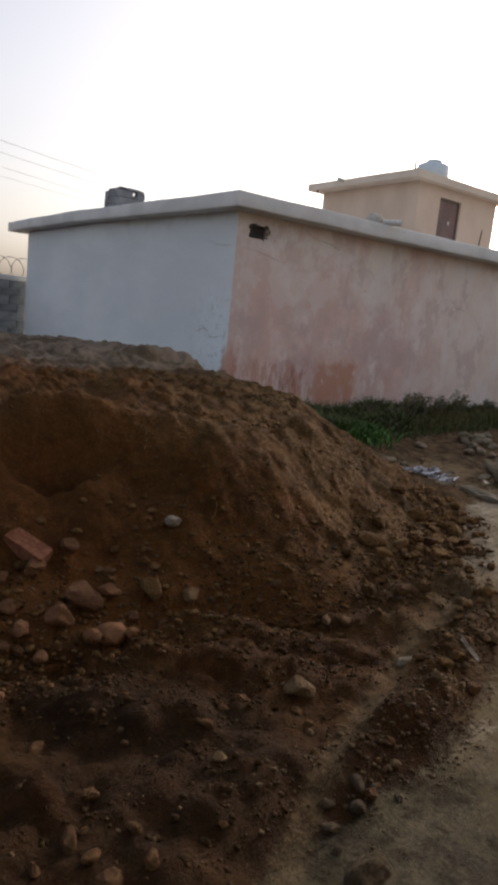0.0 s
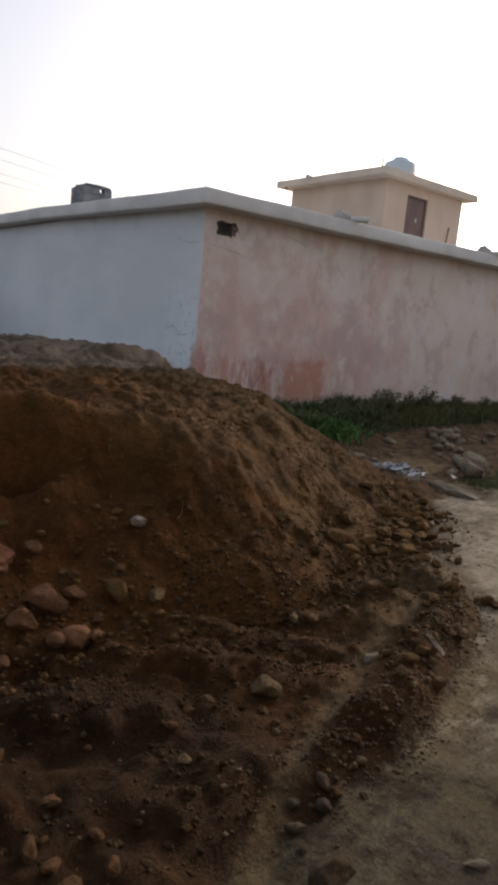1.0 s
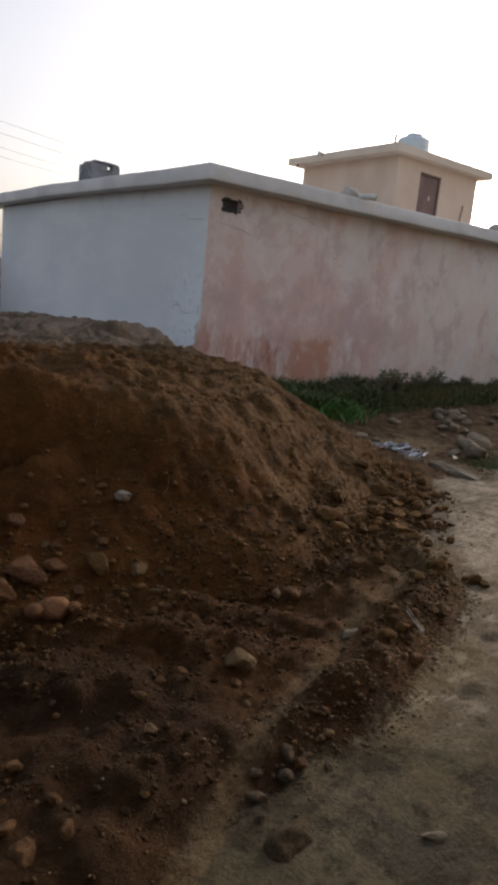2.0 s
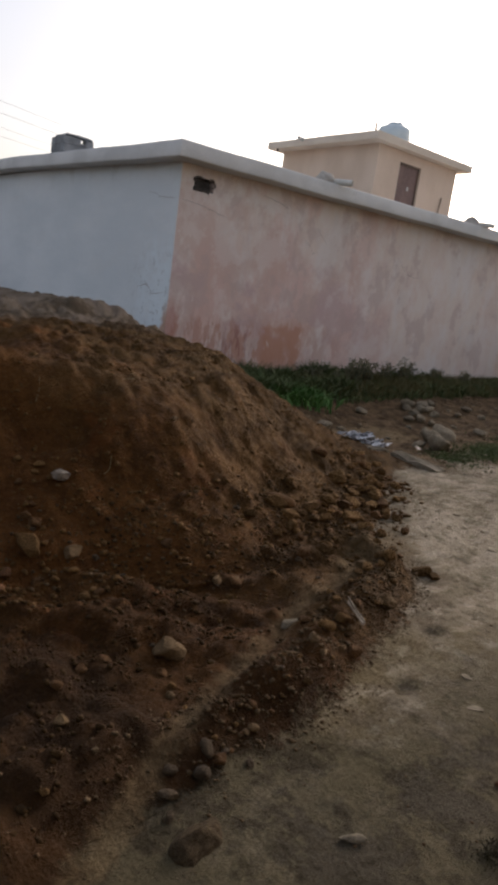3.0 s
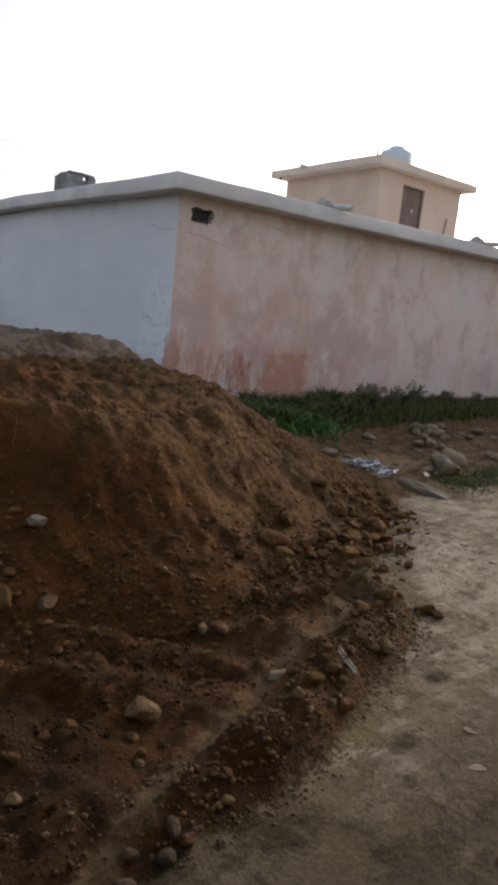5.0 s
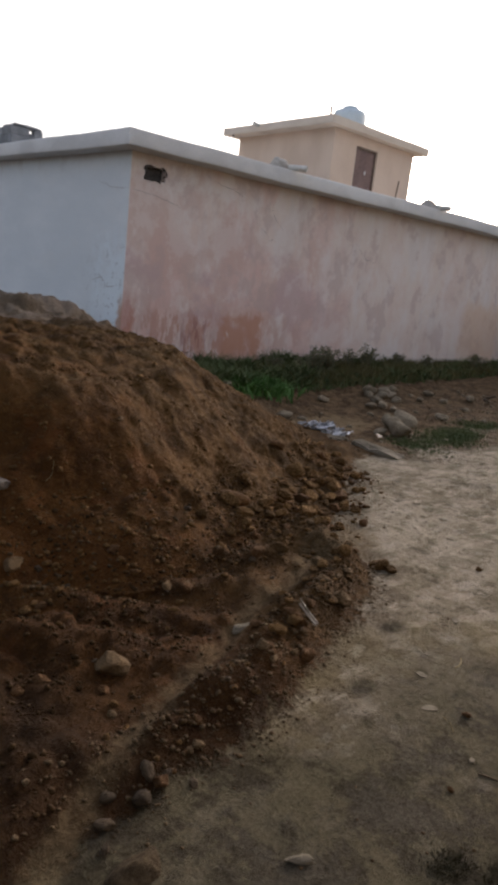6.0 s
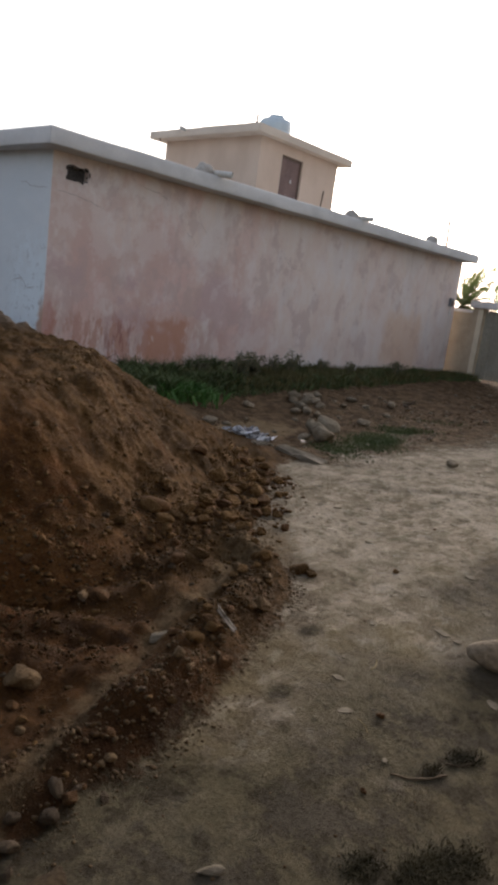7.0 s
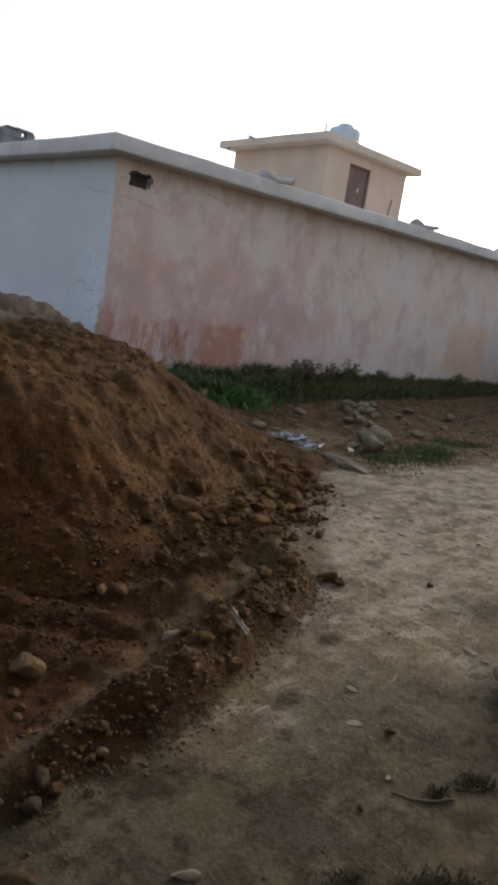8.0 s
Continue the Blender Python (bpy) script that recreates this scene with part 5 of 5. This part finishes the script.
gravel("pebbles", "small mixed pebbles on the loose earth and road edge", ((apron_zone, 400, 0.004, 0.012), (berm_zone, 450, 0.004, 0.014), (toe_zone, 400, 0.005, 0.016), (waste_zone, 1300, 0.008, 0.03), (road_zone, 900, 0.002, 0.007)), M_PEBBLE, 2)

def flake_zone(x, y):
    return (side(x, y, SOIL_EDGE) < -0.15) * (x < 2.5) * (x > -3.6) * ramped(y, -8.3, -7.4) * np.clip(0.5 + bumps(x, y, 0.5, 45), 0, 1)


def flakes(n, seed):
    """Thin curled plates of dried mud lying on the road, one joined mesh."""
    r = random.Random(seed)
    bm = bmesh.new()
    fx, fy = scatter(n, flake_zone, 60000)
    fz = land(fx, fy)
    for x, y, z in zip(fx, fy, fz):
        size, turn = 0.012 + 0.03 * r.random() ** 2, r.uniform(0, 6.28)
        lean = (r.uniform(-0.12, 0.12), r.uniform(-0.12, 0.12))
        top, low = [], []
        for k in range(9):
            a = 6.283 * k / 9
            q = size * r.uniform(0.7, 1.15)
            dx, dy = q * math.cos(a) * 1.3, q * math.sin(a) * 0.8
            px, py = dx * math.cos(turn) - dy * math.sin(turn), dx * math.sin(turn) + dy * math.cos(turn)
            h = z + 0.002 + lean[0] * px + lean[1] * py + 0.003 * r.random()
            top.append(bm.verts.new((x + px, y + py, h)))
            low.append(bm.verts.new((x + px * 0.95, y + py * 0.95, h - 0.006)))
        c = bm.verts.new((x, y, z + 0.003))
        for k in range(9):
            bm.faces.new((c, top[k], top[(k + 1) % 9]))
            bm.faces.new((top[k], low[k], low[(k + 1) % 9], top[(k + 1) % 9]))
    ob = part("mud_flakes", bm, M_FLAKE)
    return tagged(ob, "thin curled flakes of dried mud on the road", "mud flakes", kind="stuff")


flakes(70, 12)

# ---- single things on the ground ----
bm = boxed(-0.115, 0.115, -0.055, 0.055, -0.037, 0.037, bevel=0.006)
brick = part("brick", roughen(bm, 0.008, 0.05), M_BRICK)
brick.matrix_world = pose(-4.96, -5.62, float(land(np.array([-4.96]), np.array([-5.62]))[0]) + 0.035, 14, 24, -50)
tagged(brick, "worn red brick lying in the loose earth", "brick")


def elongated(name, x, y, z, size, turn, material, label, category, seed):
    bm = bmesh.new()
    bmesh.ops.create_icosphere(bm, subdivisions=4, radius=1.0)
    for v in bm.verts:
        p = Vector((max(-0.96, min(0.96, v.co.x)), v.co.y, v.co.z))
        p = Vector((p.x * size[0], p.y * size[1], p.z * size[2]))
        p += Vector(noise.noise_vector(p * 8 + Vector((seed, 0, 0)))) * size[2] * 0.22
        v.co = p
    ob = part(name, bm, material, smooth=True)
    ob.matrix_world = pose(x, y, z, 0, 0, turn)
    return tagged(ob, label, category)


elongated("boulder", -2.14, -8.03, 0.058, (0.23, 0.1, 0.088), -49, M_DUSTSTONE, "long rounded grey-brown boulder on the sandy road", "boulder", 3)


slab_piece(-4.17, -7.97, 0.004, (0.04, 0.022, 0.01), -42, (3, -4), M_FLAKE, "flat pale flake of dried mud on the road", "mud flake", 111, "mud_flake", 0.3)

bm = roughen(boxed(-0.29, 0.29, -0.1, 0.1, -0.08, 0.09, bevel=0.035), 0.012, 0.3, 4)
for v in bm.verts:
    v.co.z *= 1 - 0.5 * (v.co.x + 0.29) / 0.58
    v.co += Vector(noise.noise_vector(v.co * 7)) * 0.03 + Vector(noise.noise_vector(v.co * 24)) * 0.01
beam = part("concrete_chunk", bm, M_CONC)
beam.matrix_world = pose(0.46, -4.63, 0.0, 4, 2, -84)
tagged(beam, "long pale broken concrete edge beside the road", "concrete chunk")
slab_piece(0.30, -4.12, 0.03, (0.22, 0.13, 0.1), -30, (4, -6), M_CONC, "pale broken concrete lump under torn scraps", "concrete chunk", 105, "concrete_chunk")
slab_piece(-4.59, -7.73, -0.045, (0.10, 0.09, 0.085), 20, (5, 8), M_MUD, "large mud lump half buried beside the wheel track", "earth clod", 107, "earth_clod", 0.2)
slab_piece(-3.27, -7.04, 0.13, (0.085, 0.032, 0.03), -75, (8, 15), M_STONE, "long brown stone on the earth ridge", "stone", 108, "stone")
elongated("stone", -2.62, -5.78, float(land(np.array([-2.62]), np.array([-5.78]))[0]) + 0.02, (0.13, 0.05, 0.045), -60, M_STONE, "long brown stone leaning on the mound's slope", "stone", 7)


def scrap(x, y, z, size, tilt, material, label, seed):
    bm = bmesh.new()
    bmesh.ops.create_grid(bm, x_segments=5, y_segments=4, size=0.5)
    for v in bm.verts:
        w = noise.noise_vector(v.co * 3 + Vector((seed, seed, 0)))
        v.co = Vector((v.co.x * size[0], v.co.y * size[1], 0)) + Vector((w[0] * 0.25 * size[0], w[1] * 0.25 * size[1], w[2] * 0.3 * size[1]))
    back = bmesh.ops.extrude_face_region(bm, geom=bm.faces[:])
    bmesh.ops.translate(bm, verts=[g for g in back["geom"] if isinstance(g, bmesh.types.BMVert)], vec=(0, 0, 0.004))
    ob = part("plastic_scrap", bm, material)
    ob.matrix_world = pose(x, y, z, *tilt)
    return tagged(ob, label, "plastic scrap")


for k in range(44):
    u, w = random.gauss(0, 0.12), random.gauss(0, 0.09)
    x, y = 0.52 + 0.75 * u + 0.66 * w, -3.78 - 0.66 * u + 0.75 * w
    ob = scrap(x, y, float(land(np.array([x]), np.array([y]))[0]) + 0.02 + 0.07 * random.random() * math.exp(-(u / 0.2) ** 2), (random.uniform(0.07, 0.17), random.uniform(0.04, 0.1)), (random.uniform(-45, 55), random.uniform(-40, 40), random.uniform(0, 360)), M_BLUESCRAP, "torn bluish-white scrap in a litter heap", k)
    ob["group"] = "litter heap"
slab_piece(-4.12, -5.63, float(land(np.array([-4.12]), np.array([-5.63]))[0]) + 0.02, (0.075, 0.055, 0.035), 30, (10, 20), M_SCRAP, "crumpled greyish plastic bag on the mound's slope", "plastic bag", 109, "plastic_bag", 0.3)
scrap(-3.24, -7.08, 0.16, (0.13, 0.03), (20, 45, -60), M_SCRAP, "thin white sliver stuck in the earth ridge", 32)
scrap(0.96, -4.25, 0.08, (0.14, 0.07), (20, 10, 10), M_SCRAP, "small white scrap by the green patch", 33)
scrap(5.2, -3.2, 0.16, (0.2, 0.12), (20, 10, 40), M_SCRAP, "white scrap among the rubble", 34)
scrap(5.6, -3.05, 0.18, (0.22, 0.12), (10, 20, 90), M_SCRAP, "white scrap among the rubble", 35)


def twig(pts, r, label, material):
    cv = bpy.data.curves.new("twig", "CURVE")
    cv.dimensions, cv.bevel_depth, cv.bevel_resolution = "3D", r, 1
    sp = cv.splines.new("POLY")
    sp.points.add(len(pts) - 1)
    for p, q in zip(sp.points, pts):
        p.co = (*q, 1)
    cv.materials.append(material)
    return tagged(new("twig", cv), label, "twig")


def lying_twig(x, y, length, turn, r, label, material, bend=0.2):
    pts = []
    for k in range(9):
        u = k / 8 - 0.5
        a = radians(turn)
        dx, dy = u * length, bend * length * (u * u * 2)
        px, py = x + dx * math.cos(a) - dy * math.sin(a), y + dx * math.sin(a) + dy * math.cos(a)
        pts.append((px, py, float(land(np.array([px]), np.array([py]))[0]) + r + 0.003 * math.sin(2 * k)))
    return twig(pts, r, label, material)


lying_twig(-3.28, -8.16, 0.22, -40, 0.004, "dark curved twig on the sandy road", M_BARK)
lying_twig(-3.05, -8.24, 0.17, -20, 0.004, "dark curved twig on the sandy road", M_BARK, 0.4)
lying_twig(-3.17, -7.84, 0.09, 60, 0.0018, "dry straw on the sandy road", M_STRAW)
lying_twig(-2.7, -7.6, 0.12, 20, 0.003, "dry straw on the sandy road", M_STRAW)
for k in range(26):
    x, y = scatter(1, slope_zone, 4000)
    lying_twig(float(x[0]), float(y[0]), random.uniform(0.04, 0.1), random.uniform(0, 180), 0.0014, "dry straw on the earth mound", M_STRAW)["group"] = "straws"


# ---- grass and weeds ----
def blades(name, label, x, y, tall, lean, material, seed, wide=0.008):
    r = np.random.RandomState(seed)
    n = len(x)
    z = land(x, y)
    a, b = r.rand(n) * 6.28, r.rand(n) * 6.28
    h = tall * r.uniform(0.4, 1.15, n)
    l = h * lean * r.uniform(0.2, 1.2, n)
    w = wide * r.uniform(0.6, 1.4, n)
    wx, wy = np.cos(a) * w, np.sin(a) * w
    lx, ly = np.cos(b) * l, np.sin(b) * l
    rows = [np.stack([x - wx, y - wy, z - 0.01], 1), np.stack([x + wx, y + wy, z - 0.01], 1), np.stack([x + lx * 0.35 + wx * 0.8, y + ly * 0.35 + wy * 0.8, z + h * 0.6], 1), np.stack([x + lx * 0.35 - wx * 0.8, y + ly * 0.35 - wy * 0.8, z + h * 0.6], 1), np.stack([x + lx, y + ly, z + h * 0.95], 1)]
    co = np.stack(rows, 1).reshape(-1, 3)
    k = np.arange(n) * 5
    quads, tris = np.stack([k, k + 1, k + 2, k + 3], 1).tolist(), np.stack([k + 3, k + 2, k + 4], 1).tolist()
    me = bpy.data.meshes.new(name)
    me.from_pydata(co.tolist(), [], quads + tris)
    me.materials.append(material)
    return tagged(new(name, me), label, "grass", kind="stuff")


def grass_zone(x, y):
    return np.clip(green_mask(x, y) * (0.55 + 0.6 * bumps(x, y, 0.5, 50)), 0, 1) * (x > 0.2) * (y > -2.6)


def patch_zone(x, y):
    return np.clip(green_mask(x, y) * (0.4 + 0.9 * bumps(x, y, 0.4, 51)), 0, 1) * (y < -3.2) * (x > 0.4)


gx, gy = [], []
for x, y, w, n in ((-3.04, -8.2, 0.028, 350), (-3.0, -8.24, 0.025, 160), (-3.2, -8.17, 0.025, 120), (-3.62, -8.4, 0.05, 900), (-3.55, -8.46, 0.05, 700), (-3.72, -8.36, 0.035, 400), (-3.82, -8.25, 0.04, 500)):
    gx.append(rs.normal(x, w, n))
    gy.append(rs.normal(y, w * 0.6, n))
gx, gy = np.concatenate(gx), np.concatenate(gy)
blades("dead_grass", "dark withered grass tufts on the sandy road", gx, gy, np.full(len(gx), 0.022), 2.6, M_DEAD, 8, 0.0016)
gx, gy = scatter(26000, grass_zone, 700000)
blades("grass", "dark green grass strip along the foot of the pink wall", gx, gy, 0.07 + 0.17 * np.clip(1.1 * bumps(gx, gy, 0.45, 52) + 0.8 * bumps(gx, gy, 0.15, 54) + 0.2, 0, 1.7), 1.0, M_GRASS, 3, 0.012)
gx, gy = scatter(22000, patch_zone, 2000000)
blades("grass", "short green grass patch among stones by the road", gx, gy, 0.03 + 0.014 * bumps(gx, gy, 0.3, 53), 0.9, M_TURF, 4, 0.0045)
gx, gy = scatter(1500, lambda x, y: np.exp(-(((x - 1.2) / 0.36) ** 2) - ((y + 1.8) / 0.24) ** 2), 600000)
blades("grass_clump", "bright green leafy clump beside the earth mound", gx, gy, np.full(len(gx), 0.21), 1.2, M_FRESH, 6, 0.014)
gx, gy = scatter(13000, lambda x, y: grass_zone(x, y) * ramped(x, 0.9, 5.0), 900000)
blades("dry_grass", "dry straw-coloured grass among the green", gx, gy, np.full(len(gx), 0.22), 0.8, M_OLIVE, 5, 0.006)


def swept(pts, r, n=5):
    """One connected rod through points, tapering to its end."""
    bm = bmesh.new()
    rings = []
    for k, p in enumerate(pts):
        w = r * (1 - 0.6 * k / len(pts))
        rings.append([bm.verts.new(p + Vector((w * math.cos(6.283 * j / n), w * math.sin(6.283 * j / n), 0))) for j in range(n)])
    for a, b in zip(rings, rings[1:]):
        for j in range(n):
            bm.faces.new((a[j], a[(j + 1) % n], b[(j + 1) % n], b[j]))
    bm.faces.new(rings[-1])
    return bm


def weed(x, y, tall, seed):
    r = random.Random(seed)
    z = float(land(np.array([x]), np.array([y]))[0])
    ob = tagged(empty("weed", (x, y, z)), "tall dry weed with thin stalks against the pink wall", "weed", "weeds by the wall")
    leaves = bmesh.new()
    for k in range(r.randint(9, 15)):
        a, lean = r.uniform(0, 6.28), r.uniform(0.05, 0.35)
        p, d = Vector((r.gauss(0, 0.05), r.gauss(0, 0.05), 0)), Vector((math.cos(a) * lean, math.sin(a) * lean, 1)).normalized()
        h = tall * r.uniform(0.6, 1.1)
        pts = [p.copy()]
        for j in range(6):
            q = p + d * h / 6
            pts.append(q.copy())
            for m in range(9):
                u = Vector((r.gauss(0, 1), r.gauss(0, 1), r.gauss(0.3, 0.6))).normalized()
                w = u.orthogonal().normalized()
                o = p.lerp(q, r.random())
                leaves.faces.new([leaves.verts.new(v) for v in (o, o + u * 0.035 + w * 0.011, o + u * 0.075, o + u * 0.035 - w * 0.011)])
            d = (d + Vector((r.gauss(0, 0.1), r.gauss(0, 0.1), 0))).normalized()
            p = q
        part("stalk", swept(pts, 0.005), M_STRAW, ob)
    part("leaves", leaves, M_WEED, ob)
    return ob


for k, (x, y, h) in enumerate(((3.3, -0.95, 0.62), (3.5, -0.8, 0.55), (3.7, -0.95, 0.6), (3.05, -0.9, 0.4), (4.6, -0.6, 0.5), (5.0, -0.7, 0.62), (5.3, -0.5, 0.5), (7.2, -0.6, 0.45), (8.9, -0.75, 0.5), (9.2, -0.6, 0.45), (2.6, -0.7, 0.35), (6.2, -0.5, 0.4))):
    weed(x, y, 0.84 * h, k)
